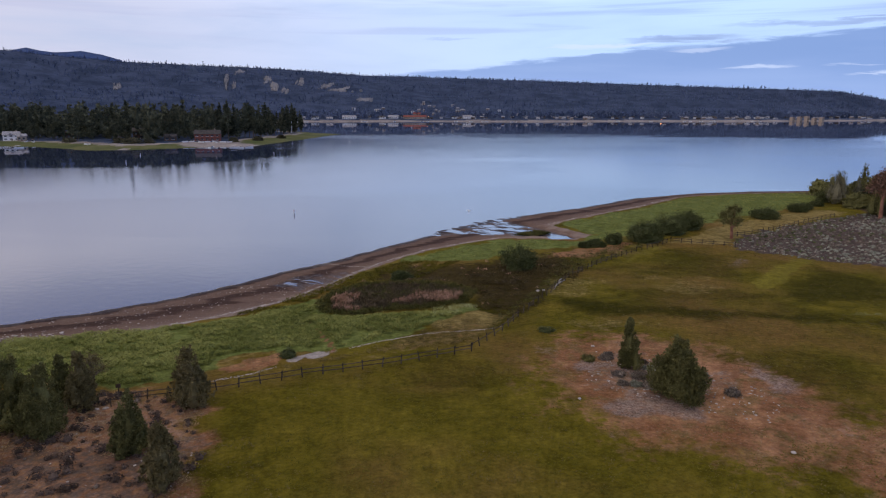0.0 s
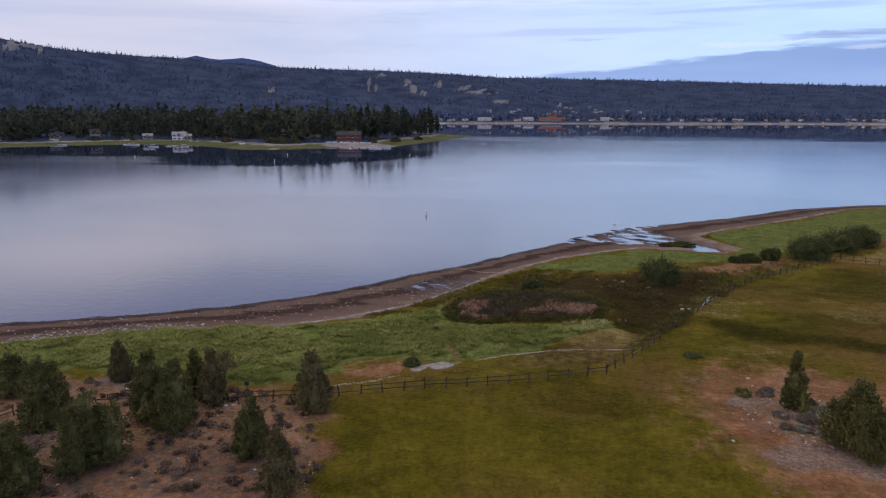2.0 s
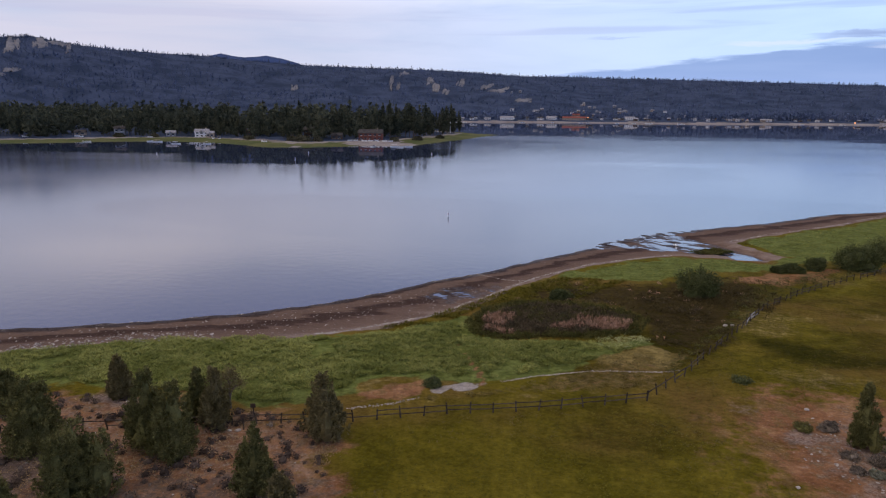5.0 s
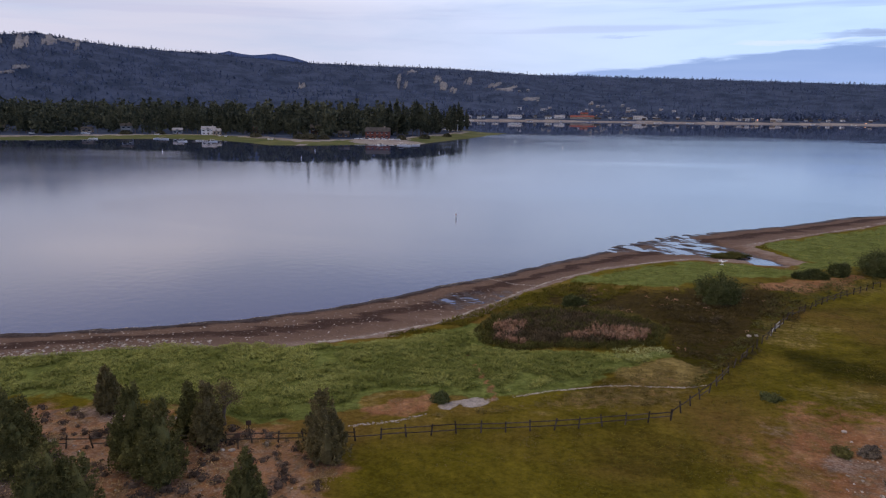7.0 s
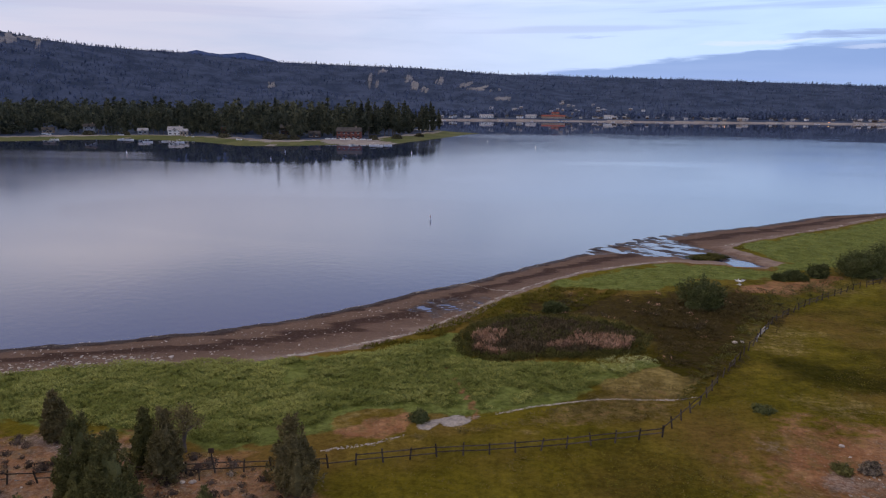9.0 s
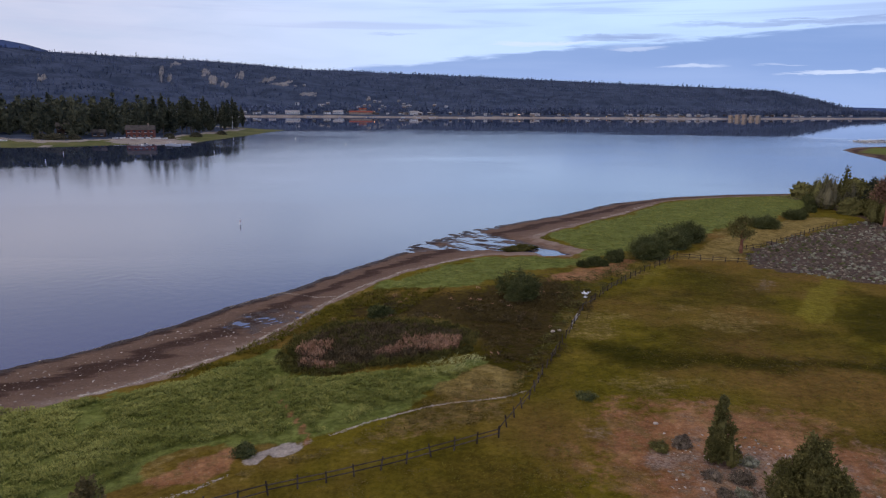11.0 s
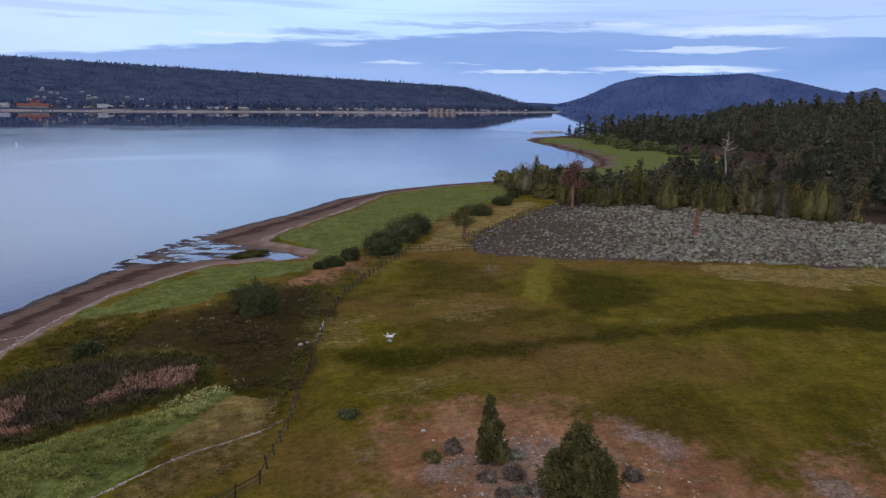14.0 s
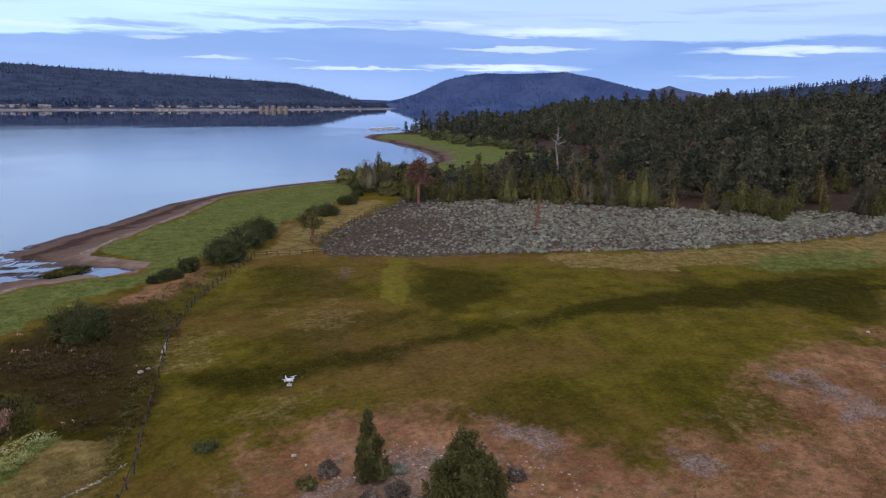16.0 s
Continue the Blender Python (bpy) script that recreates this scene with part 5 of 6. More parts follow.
sx, sy, west = sx[ok], sy[ok], west[ok]
kind_ = sr.uniform(0, 1, len(sx)) + 0.30 * vnoise(sx * 0.10, sy * 0.10, 8) - 0.42 * west
for nm, lab, mt, k in (("sagebrush_field", "pale grey-green sagebrush covering the flat", "sage", kind_ > 0.30), ("dark_brush", "darker brown low brush among the sage", "sage_dark", (kind_ <= 0.30) & (kind_ > -0.22)), ("green_brush", "small olive brush among the sage", "willow", kind_ <= -0.22)):
    scatter(nm, lab, "sagebrush", sages, mt, sx[k], sy[k], height(sx[k], sy[k]) - 0.08, sr.uniform(0.35, 1.02, k.sum()) * (1 - 0.30 * west[k]), 35)
strew("slope_brush", "low purple-grey brush on the stony slope", "sagebrush", SOIL_LEFT, 900, scrubby, "brush", 40, 0.3, 1.0)
strew("slope_sage", "pale sage on the stony slope", "sagebrush", SOIL_LEFT, 60, scrubby, "sage_dark", 43, 0.3, 0.7)
strew("slope_grass", "dry grass on the stony slope", "grass", SOIL_LEFT, 3500, short, "straw", 46, 0.8, 1.6, lambda x, y: fbm(x * 0.2, y * 0.2, 61) > 0.05)


def pebble(seed):
    bm = bmesh.new()
    bmesh.ops.create_icosphere(bm, subdivisions=1, radius=1)
    r = random.Random(seed)
    for v in bm.verts:
        v.co = Vector((v.co.x * 1.2, v.co.y * 0.9, v.co.z * 0.6)) * r.uniform(0.75, 1.2)
    bm.verts.index_update()
    out = np.array([v.co[:] for v in bm.verts]), np.array([[v.index for v in f.verts] for f in bm.faces])
    bm.free()
    return out


pebbles = [pebble(s) for s in range(4)]
strew("beach_stones", "pale stones and driftwood bits on the beach", "stones", [(-95, 68), (-77, 79), (-60, 89), (-38, 96), (-26, 108), (-18, 124), (-22, 132), (-33, 124), (-46, 108), (-62, 98), (-90, 84)], 750, pebbles, "rock", 50, 0.05, 0.16)
strew("beach_line_stones", "pale stones along the upper beach", "stones", [(-80, 78), (-66, 87), (-55, 90.5), (-56, 93), (-68, 90.5), (-80, 82)], 380, pebbles, "rock", 53, 0.06, 0.24)
wx_, wy_ = (np.concatenate(v) for v in zip(*[(np.linspace(a[0], b[0], 60), np.linspace(a[1], b[1], 60)) for a, b in zip(SHORE[2:19], SHORE[3:20])]))
mr = np.random.default_rng(62)
wx_, wy_ = wx_ + mr.normal(0.5, 0.8, len(wx_)), wy_ + mr.normal(-0.5, 0.8, len(wy_))
ok = vnoise(wx_ * 0.22, wy_ * 0.22, 6) > 0.15
scatter("water_edge_clods", "dark wet clods and weed along the water's edge", "mud", pebbles, "mud", wx_[ok], wy_[ok], np.maximum(height(wx_[ok], wy_[ok]), -0.03), mr.uniform(0.05, 0.14, ok.sum()), 63)
strew("slope_stones", "pale stones on the bare slope", "stones", SOIL_LEFT, 420, pebbles, "rock", 56, 0.04, 0.15)
strew("knoll_stones", "pale stones round the meadow junipers", "stones", [(16, 70), (19, 80), (28, 78), (36, 66), (33, 58), (24, 62)], 320, pebbles, "rock", 59, 0.05, 0.16)

# ---------------------------------------------------------------- woods
young = [flame(1.0, (0.30, 0.40, 0.34, 0.27, 0.44)[s], 300 + s, 760, 0.040) for s in range(5)]
pines = [boughs(1.0, (0.27, 0.36, 0.31, 0.24, 0.40, 0.33)[s], 310 + s, 820, 0.046, (0.03, 0.10, 0.06, 0.16, 0.08, 0.20)[s], (9, 8, 8, 10, 7, 7)[s], 0.5, (0.62, 0.45, 0.55, 0.7, 0.4, 0.36)[s]) for s in range(6)]
far_pines = [boughs(1.0, (0.27, 0.35, 0.30, 0.22)[s], 316 + s, 230, 0.070, 0.05, 7, 0.4, (0.6, 0.42, 0.5, 0.7)[s]) for s in range(4)]
old_pines = [boughs(1.0, 0.20, 320 + s, 420, 0.042, 0.28, 9, 1.0, 0.5) for s in range(4)]
spikes = [crown(1.0, 0.22, 330 + s, 16, 0.19, "pine", 0.0) for s in range(4)]

EDGE = [(141, 237), (129, 205), (123, 185), (138, 170), (150, 150), (158, 136), (166, 122), (169, 107), (175, 94), (196, 78), (235, 40)]
# trees along the edge of the wood that can be told apart
wr = np.random.default_rng(400)
edge_pts = resample([(*p, 0) for p in EDGE], 60)
for k in range(118):
    at_ = wr.uniform(0, 58.9)
    if vnoise(np.array([at_ * 0.35]), np.array([2.0]), 5)[0] < -0.55:
        continue
    x, y = edge_pts[int(at_), 0] + wr.uniform(0, 15), edge_pts[int(at_), 1] + wr.uniform(-2, 9)
    h = float(np.clip(6.2 * np.exp(wr.normal(0, 0.36)), 2.6, 12))
    tree("juniper", x, y, h, h * wr.uniform(0.32, 0.48), 420 + k, "juniper" if k % 3 else "pine_olive", 3000, 0.18, "young olive-green juniper at the edge of the wood" if h > 4.5 else "low olive-green juniper at the edge of the wood", group="junipers at the wood's edge", start=0.01)


def wood(name, label, n, models, mat, lo, hi, near, far, seed):
    """Trees in the wood between two distances from its edge, thinning with distance."""
    r = np.random.default_rng(seed)
    x, y = r.uniform(120, 900, n * 6), r.uniform(-180, 720, n * 6)
    d = inside(x, y, WOODS)
    keep = (d > near) & (d < far) & (along(x, y, SHORE) > 14) & ((hi > 11.5) | (np.hypot(x, y) < 300)) & ((hi < 11.5) | (x * 0.616 - y * 0.788 > -52) | (np.hypot(x, y) > 400)) & (r.uniform(0, 1, n * 6) < np.clip(330 / np.hypot(x, y), 0.12, 1) ** 1.3)
    x, y = x[keep][:n], y[keep][:n]
    return scatter(name, label, "trees", models, mat, x, y, height(x, y) - 0.1, r.uniform(lo, hi, len(x)), seed + 1)


x, y = sow([(126, 186), (140, 172), (153, 150), (170, 135), (195, 165), (196, 196), (165, 214), (136, 214)], 135, 496)
scatter("juniper_stand", "close stand of young olive-green junipers", "trees", young, "juniper", x, y, height(x, y) - 0.1, np.random.default_rng(497).uniform(3.5, 9.5, len(x)), 498)
x, y = sow([(128, 190), (142, 174), (155, 152), (180, 145), (195, 165), (196, 196), (165, 214), (136, 214)], 30, 493)
scatter("pine_stand", "dark young pines among the junipers", "trees", pines, "pine", x, y, height(x, y) - 0.1, np.random.default_rng(494).uniform(7, 13, len(x)), 495)
wood("young_wood", "young junipers and pines filling the wood's edge", 330, young, "juniper", 4, 11, 2, 46, 500)
wood("grey_young_wood", "brownish olive young junipers among the green ones", 170, young, "juniper_grey", 4, 10, 2, 70, 501)
wood("pine_wood", "dark pines on the rising ground behind the junipers", 420, pines, "pine", 7, 18, 14, 150, 503)
wood("olive_pines", "olive-brown pines among the dark ones", 240, pines, "pine_olive", 6, 16, 12, 150, 505)
wood("far_pine_wood", "dense dark pine wood on the rising ground", 1500, far_pines, "pine", 9, 19, 60, 480, 504)
wood("far_olive_pines", "olive pines on the rising ground", 520, far_pines, "pine_olive", 9, 18, 60, 480, 502)
wood("tall_pines", "tall old pines standing over the wood", 150, old_pines, "pine", 17, 25, 40, 420, 506)
wood("brown_trees", "dry brown trees among the pines", 46, pines, "dead", 9, 16, 10, 130, 509)
x, y = sow([(398, 552), (418, 508), (384, 440), (352, 387), (354, 354), (400, 360), (700, 520), (950, 700), (900, 765), (600, 625), (470, 585)], 420, 512, lambda x, y: along(x, y, SHORE) > 30)
scatter("spit_wood", "dark pines on the far spit", "trees", far_pines, "pine", x, y, height(x, y) - 0.1, np.random.default_rng(513).uniform(10, 21, len(x)), 514)
x, y = sow([(404, 545), (420, 508), (386, 440), (354, 387), (356, 354), (335, 290), (318, 295), (338, 350), (336, 390), (368, 445), (402, 508)], 44, 515)
scatter("spit_bushes", "round green bushes on the far meadow", "bushes", [crown(1.0, 0.75, 340 + s, 150, 0.12, "bush", 0.0) for s in range(3)], "willow", x, y, height(x, y) - 0.1, np.random.default_rng(516).uniform(4, 8, len(x)), 517)
x, y = sow([(128, 200), (136, 236), (150, 262), (185, 272), (200, 262), (170, 215), (140, 180)], 40, 518)
scatter("edge_thicket", "thick dark willow scrub at the wood's edge", "bushes", [crown(1.0, 0.7, 350 + s, 260, 0.10, "bush", 0.0) for s in range(3)], "juniper", x, y, height(x, y) - 0.1, np.random.default_rng(519).uniform(3, 6, len(x)), 520)

# peninsula: front trees singly, the rest as woods
pr = np.random.default_rng(600)
front = resample([(-640, 470, 0), (-520, 560, 0), (-455, 600, 0), (-400, 622, 0), (-340, 612, 0), (-280, 590, 0), (-240, 600, 0), (-205, 640, 0), (-190, 720, 0), (-185, 800, 0), (-190, 860, 0)], 150)
pine_meshes = [mesh_of("crown", *boughs(1.0, (0.12, 0.15, 0.10, 0.17, 0.13, 0.11)[s], 610 + s, 520, 0.042, (0.05, 0.12, 0.2, 0.06, 0.25, 0.1)[s], 15, 0.5, (0.8, 0.7, 0.6, 0.9, 0.5, 0.75)[s]), "pine") for s in range(6)]
trunk_me = bpy.data.meshes.new("trunk")
tb = trunk_bm(0.8, 0.013, 9, 5)
tb.to_mesh(trunk_me)
tb.free()
trunk_me.materials.append(M["bark"])
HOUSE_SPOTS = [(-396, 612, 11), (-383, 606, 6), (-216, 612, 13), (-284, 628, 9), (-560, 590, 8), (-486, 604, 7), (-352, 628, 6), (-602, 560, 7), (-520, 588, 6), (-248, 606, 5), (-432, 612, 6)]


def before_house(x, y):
    """Stands in the way of the view to a house from near (0, 30)."""
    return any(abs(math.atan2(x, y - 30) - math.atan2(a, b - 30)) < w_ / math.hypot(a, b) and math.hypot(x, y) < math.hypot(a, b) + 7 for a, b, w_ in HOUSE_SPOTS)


for k in range(150):
    x, y = front[k, 0] + pr.uniform(-9, 9), front[k, 1] + pr.uniform(-4, 30)
    h = pr.choice([12, 18, 22, 25, 28, 33]) * pr.uniform(0.85, 1.12)
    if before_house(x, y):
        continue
    t = empty("pine_tree", x, y, float(pen_height(np.array([x]), np.array([y]))[0]) - 0.2, pr.uniform(0, 360), h)
    hang("crown", pine_meshes[int(pr.integers(0, 6))], t)
    hang("trunk", trunk_me, t)
    tagged(t, "tall dark pine among the lakeside houses", "tree", "pines on the peninsula")
x, y = pr.uniform(-1050, -150, 9000), pr.uniform(300, 1130, 9000)
ok = (inside(x, y, PENINSULA) > 62) & ((y < 900) | (pr.uniform(0, 1, 9000) < 0.4))
x, y = x[ok][:1300], y[ok][:1300]
scatter("peninsula_wood", "dense dark pine wood behind the lakeside houses", "trees", far_pines, "pine", x, y, pen_height(x, y) - 0.2, pr.uniform(15, 31, len(x)), 603)

# far slopes: thousands of small trees
fr = np.random.default_rng(700)
rows_, cols_ = main.shape[:2]
n = 17000
vv, uu = fr.uniform(0, 1, n) ** 0.8, fr.uniform(0, 1, n)
vv[:2600] = fr.uniform(0.975, 1.0, 2600)


def on_slope(p, u, v):
    r, c = v * (p.shape[0] - 1), u * (p.shape[1] - 1)
    i, j = np.minimum(r.astype(int), p.shape[0] - 2), np.minimum(c.astype(int), p.shape[1] - 2)
    a, b = (r - i)[:, None], (c - j)[:, None]
    return (p[i, j] * (1 - b) + p[i, j + 1] * b) * (1 - a) + (p[i + 1, j] * (1 - b) + p[i + 1, j + 1] * b) * a


pts_ = on_slope(main, uu, vv)
open_ = fbm(pts_[:, 0] * 0.006, pts_[:, 1] * 0.006, 81) > -0.42

# bare pale granite: place along the ridge, up the slope, half width and half height
FACES = [(0.211, 0.86, 0.0045, 0.12, 0.0035), (0.228, 0.89, 0.0040, 0.095, 0.0025), (0.240, 0.955, 0.0055, 0.035, 0.001), (0.243, 0.87, 0.0012, 0.12, 0.0035), (0.193, 0.49, 0.0045, 0.012, 0.0), (0.2015, 0.52, 0.0045, 0.014, 0.0), (0.198, 0.87, 0.002, 0.06, 0.0015),
         (0.460, 0.82, 0.003, 0.085, 0.006), (0.468, 0.65, 0.0028, 0.09, 0.007), (0.465, 0.53, 0.003, 0.07, 0.0045), (0.4655, 0.45, 0.0034, 0.035, 0.0025), (0.491, 0.65, 0.0026, 0.085, 0.007), (0.503, 0.55, 0.0042, 0.032, 0.0045), (0.507, 0.49, 0.006, 0.035, 0.0055),
         (0.438, 0.61, 0.0012, 0.13, 0.0085), (0.365, 0.49, 0.0024, 0.04, 0.002), (0.506, 0.27, 0.005, 0.02, 0.0035), (0.439, 0.54, 0.0012, 0.05, 0.0035)]
bare = np.zeros(len(uu), bool)
for fu, fv, du, dv, lean_ in FACES:
    bare |= ((uu - fu - lean_ * (vv - fv) / dv) / du) ** 2 + ((vv - fv) / dv) ** 2 < 0.8
bare &= fr.uniform(0, 1, len(uu)) < 0.85
keep_ = (open_ & ~bare) | (vv > 0.98)
pts_ = pts_[keep_]
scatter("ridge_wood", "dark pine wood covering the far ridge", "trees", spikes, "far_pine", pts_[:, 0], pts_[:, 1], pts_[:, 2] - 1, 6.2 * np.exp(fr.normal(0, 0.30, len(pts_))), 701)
n = 4200
pts_ = on_slope(east, fr.uniform(0.02, 1, n), np.r_[fr.uniform(0.985, 1, 700), fr.uniform(0, 1, n - 700)])
scatter("mountain_wood", "wood covering the mountain, tinted blue for haze", "trees", spikes, "blue_pine", pts_[:, 0], pts_[:, 1], pts_[:, 2] - 1, fr.uniform(4, 8, n), 703)
n = 2600
u = fr.uniform(0, 1, n)
fl = resample([(p[0], p[1], 0) for p in FAR_SHORE[1:]], 400)[(u * 399).astype(int)]
fx, fy = fl[:, 0] + fr.uniform(-20, 20, n), fl[:, 1] + 75 + np.abs(fr.normal(0, 70, n))
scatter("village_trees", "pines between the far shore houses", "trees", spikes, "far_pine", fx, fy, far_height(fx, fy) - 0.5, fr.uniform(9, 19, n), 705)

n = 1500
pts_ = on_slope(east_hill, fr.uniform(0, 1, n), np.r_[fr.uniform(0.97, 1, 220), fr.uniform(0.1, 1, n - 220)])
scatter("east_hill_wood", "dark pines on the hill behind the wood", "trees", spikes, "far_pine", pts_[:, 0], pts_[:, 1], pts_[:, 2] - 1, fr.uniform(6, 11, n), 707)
# pale rock faces, draped on the ridge with ragged edges
for k, (fu, fv, du, dv, lean_) in enumerate(FACES):
    gu, gv = np.meshgrid(np.linspace(-1.25, 1.25, 26), np.linspace(-1.25, 1.25, 26))
    q = on_slope(main, np.clip(fu + gu.ravel() * du + lean_ * gv.ravel(), 0, 1), np.clip(fv + gv.ravel() * dv, 0, 1))
    shape = 1 - np.hypot(gu.ravel(), gv.ravel()) + 1.15 * fbm(gu.ravel() * 2.3 + 9 * k, gv.ravel() * 1.5 - gu.ravel() * 1.1, 50 + k) - 0.1
    q[:, 2] += np.where(shape > 0, 3.0 + 2.5 * vnoise(gu.ravel() * 4, gv.ravel() * 4, k), -4)
    ids_ = np.arange(676).reshape(26, 26)
    fc = np.stack([ids_[:-1, :-1], ids_[:-1, 1:], ids_[1:, 1:], ids_[1:, :-1]], -1).reshape(-1, 4)
    fc = fc[shape[fc].max(1) > 0]
    ob = new("rock_face", mesh_of("rock_face", q, fc, "scar", None, True))
    tagged(ob, "bare pale granite face on the wooded ridge", "rock", "rock faces on the ridge")

# ---------------------------------------------------------------- houses


def house(x, y, z, w_, d_, h, turn, wall, roof, label, windows=2, storeys=1, group="", name="house", chimney=False, flat=False):
    t = empty(name, x, y, z - 0.3, turn)
    part("wall", boxes((0, 0, h / 2, w_, d_, h)), wall, t)
    if flat:
        part("roof", boxes((0, 0, h + 0.2, w_ + 0.6, d_ + 0.6, 0.4), (0, 0, h + 0.8, w_ * 0.3, d_ * 0.4, 0.9)), roof, t)
    else:
        bm = bmesh.new()
        rise = d_ * 0.32
        o = 0.6
        vs = [bm.verts.new(p) for p in ((-w_ / 2 - o, -d_ / 2 - o, h - 0.2), (w_ / 2 + o, -d_ / 2 - o, h - 0.2), (w_ / 2 + o, d_ / 2 + o, h - 0.2), (-w_ / 2 - o, d_ / 2 + o, h - 0.2), (-w_ / 2 - o, 0, h + rise), (w_ / 2 + o, 0, h + rise))]
        for f in ((0, 1, 5, 4), (2, 3, 4, 5), (0, 4, 3), (1, 2, 5), (3, 2, 1, 0)):
            bm.faces.new([vs[i] for i in f])
        part("roof", bm, roof, t)
        if w_ < 22:
            bm = bmesh.new()
            g0 = w_ * 0.18
            vs = [bm.verts.new(p) for p in ((-g0, -d_ / 2 - 1.2, h - 0.3), (g0, -d_ / 2 - 1.2, h - 0.3), (0, -d_ / 2 - 1.2, h + rise * 0.75), (-g0, 0, h - 0.3), (g0, 0, h - 0.3), (0, 0, h + rise * 0.75))]
            for f in ((0, 1, 2), (0, 2, 5, 3), (1, 4, 5, 2)):
                bm.faces.new([vs[i] for i in f])
            part("gable", bm, roof, t)
    for s in range(storeys):
        for k in range(windows):
            wx_ = (k + 0.5) / windows * w_ - w_ / 2
            win = part("window", boxes((wx_, -d_ / 2 - 0.03, h * (s + 0.55) / storeys, w_ / windows * 0.5, 0.08, h / storeys * 0.42)), "glass", t)
            part("sill", boxes((wx_, -d_ / 2 - 0.06, h * (s + 0.55) / storeys - h / storeys * 0.24, w_ / windows * 0.56, 0.2, 0.14)), "white", win)
    part("door", boxes((w_ * 0.02, -d_ / 2 - 0.05, 1.05, 1.0, 0.1, 2.1)), "brown", t)
    if chimney:
        part("chimney", boxes((w_ * 0.28, d_ * 0.1, h + d_ * 0.25, 0.9, 0.9, d_ * 0.4)), "tan", t)
    return tagged(t, label, "house", group)


def pen_z(x, y):
    return float(pen_height(np.array([x]), np.array([y]))[0])


PH = "lakeside houses on the peninsula"
for x, y, w_, d_, h, turn, wall, roof, label, wn, st in ((-396, 612, 13, 9, 5.5, 24, "white", "roof_grey", "white two-storey house with steep gables on the shore", 3, 2), (-383, 606, 7, 7, 4.5, 24, "tan", "roof_grey", "small pale annex beside the white house", 2, 1),
                                                         (-216, 612, 22, 11, 6.5, 12, "redwood", "roof", "large dark red lodge with gables among pines", 5, 2), (-284, 628, 14, 9, 7.5, 20, "brown", "roof", "tall brown timber house among pines", 3, 2),
                                                         (-560, 590, 11, 8, 6.0, 34, "white", "roof_grey", "white two-storey shore house", 3, 2), (-486, 604, 10, 8, 7.0, 30, "grey", "roof", "narrow grey house under tall pines", 2, 2),
                                                         (-352, 628, 11, 8, 4.5, 22, "brown", "roof_red", "reddish brown cabin among pines", 3, 1), (-602, 560, 12, 8, 4.0, 34, "grey", "roof", "low grey cabin by the shore", 3, 1),
                                                         (-520, 588, 10, 7, 3.6, 30, "tan", "roof", "low tan cabin by the shore", 2, 1), (-248, 606, 10, 7, 4.0, 14, "brown", "roof", "dark brown cabin under pines", 2, 1), (-432, 612, 9, 7, 4.0, 28, "grey", "roof_grey", "small grey cabin by the shore", 2, 1)):
    house(x, y, pen_z(x, y), w_, d_, h, turn, wall, roof, label, wn, st, PH, chimney=h > 5)

hr = random.Random(5)
for k, (x, y, h, r) in enumerate(((-264, 566, 5, 7), (-252, 570, 4, 4), (-278, 572, 4.5, 5), (-330, 588, 4, 5), (-470, 582, 4, 5), (-440, 596, 3.5, 4), (-190, 604, 4, 4), (-178, 640, 4, 5), (-168, 690, 3.5, 4), (-540, 560, 4, 5))):
    t = empty("shore_bush", x, y, pen_z(x, y) - 0.2, 40 * k)
    hang("foliage", mesh_of("foliage", *crown(h, r, 640 + k, 700, 0.7, "bush", 0.0, 0.8), "pine_olive"), t)
    part("stems", trunk_bm(h * 0.6, 0.2, k), "bark", t)
    tagged(t, "rounded dark olive bush on the shore grass", "bush", "bushes on the peninsula shore")


def far_z(x, y):
    return float(far_height(np.array([x]), np.array([y]))[0])


FH = "houses of the far shore village"
shore_line = resample([(p[0], p[1], 0) for p in FAR_SHORE[2:11]], 300)
for k in range(160):
    i = min(299, int(300 * hr.random() ** 1.15))
    x, y = shore_line[i, 0] + hr.uniform(-10, 10), shore_line[i, 1] + hr.choice([48, 60, 70, 80, 95, 120]) + hr.uniform(-8, 8)
    wall = hr.choice(["white", "white", "white", "tan", "grey", "brown", "tan", "white"])
    house(x, y, far_z(x, y), 4.5 * math.exp(abs(hr.gauss(0, 0.55))) + 1.5, hr.uniform(5, 9), hr.uniform(2.2, 5.0), hr.uniform(-15, 15), wall, hr.choice(["roof", "roof_grey", "roof_grey", "roof_red"] if k % 7 == 0 else ["roof", "roof_grey"]),
          {"white": "white house on the far shore", "tan": "tan house on the far shore", "grey": "grey house on the far shore", "brown": "brown house on the far shore"}[wall], 3, 1, FH)
# houses up the slope above the village
for k in range(30):
    u, v = 0.54 + 0.03 * hr.gauss(0, 1), abs(hr.gauss(0.12, 0.13))
    p = on_slope(main, np.array([min(max(u, 0.45), 0.9)]), np.array([min(v, 0.5)]))[0]
    house(p[0], p[1], p[2] + 2.0, hr.uniform(5, 10), hr.uniform(6, 8), hr.uniform(3.0, 5.5), hr.uniform(-25, 25), hr.choice(["white", "tan", "grey", "grey"]), "roof_grey", "pale hillside house among pines above the village", 3, 1, "hillside houses")


def far_spot(x, y, dist):
    k = dist / math.hypot(x, y)
    return x * k, y * k


x, y = far_spot(-75, 1767, 1668)
house(x, y, far_z(x, y), 56, 12, 5, 0, "tan", "roof_red", "long lakeside hotel with a red roof", 10, 2, name="hotel")
x, y = far_spot(-70, 1767, 1690)
house(x, y, far_z(x, y), 18, 12, 11, 0, "tan", "roof_red", "red-roofed tower block of the hotel", 4, 3, name="hotel")
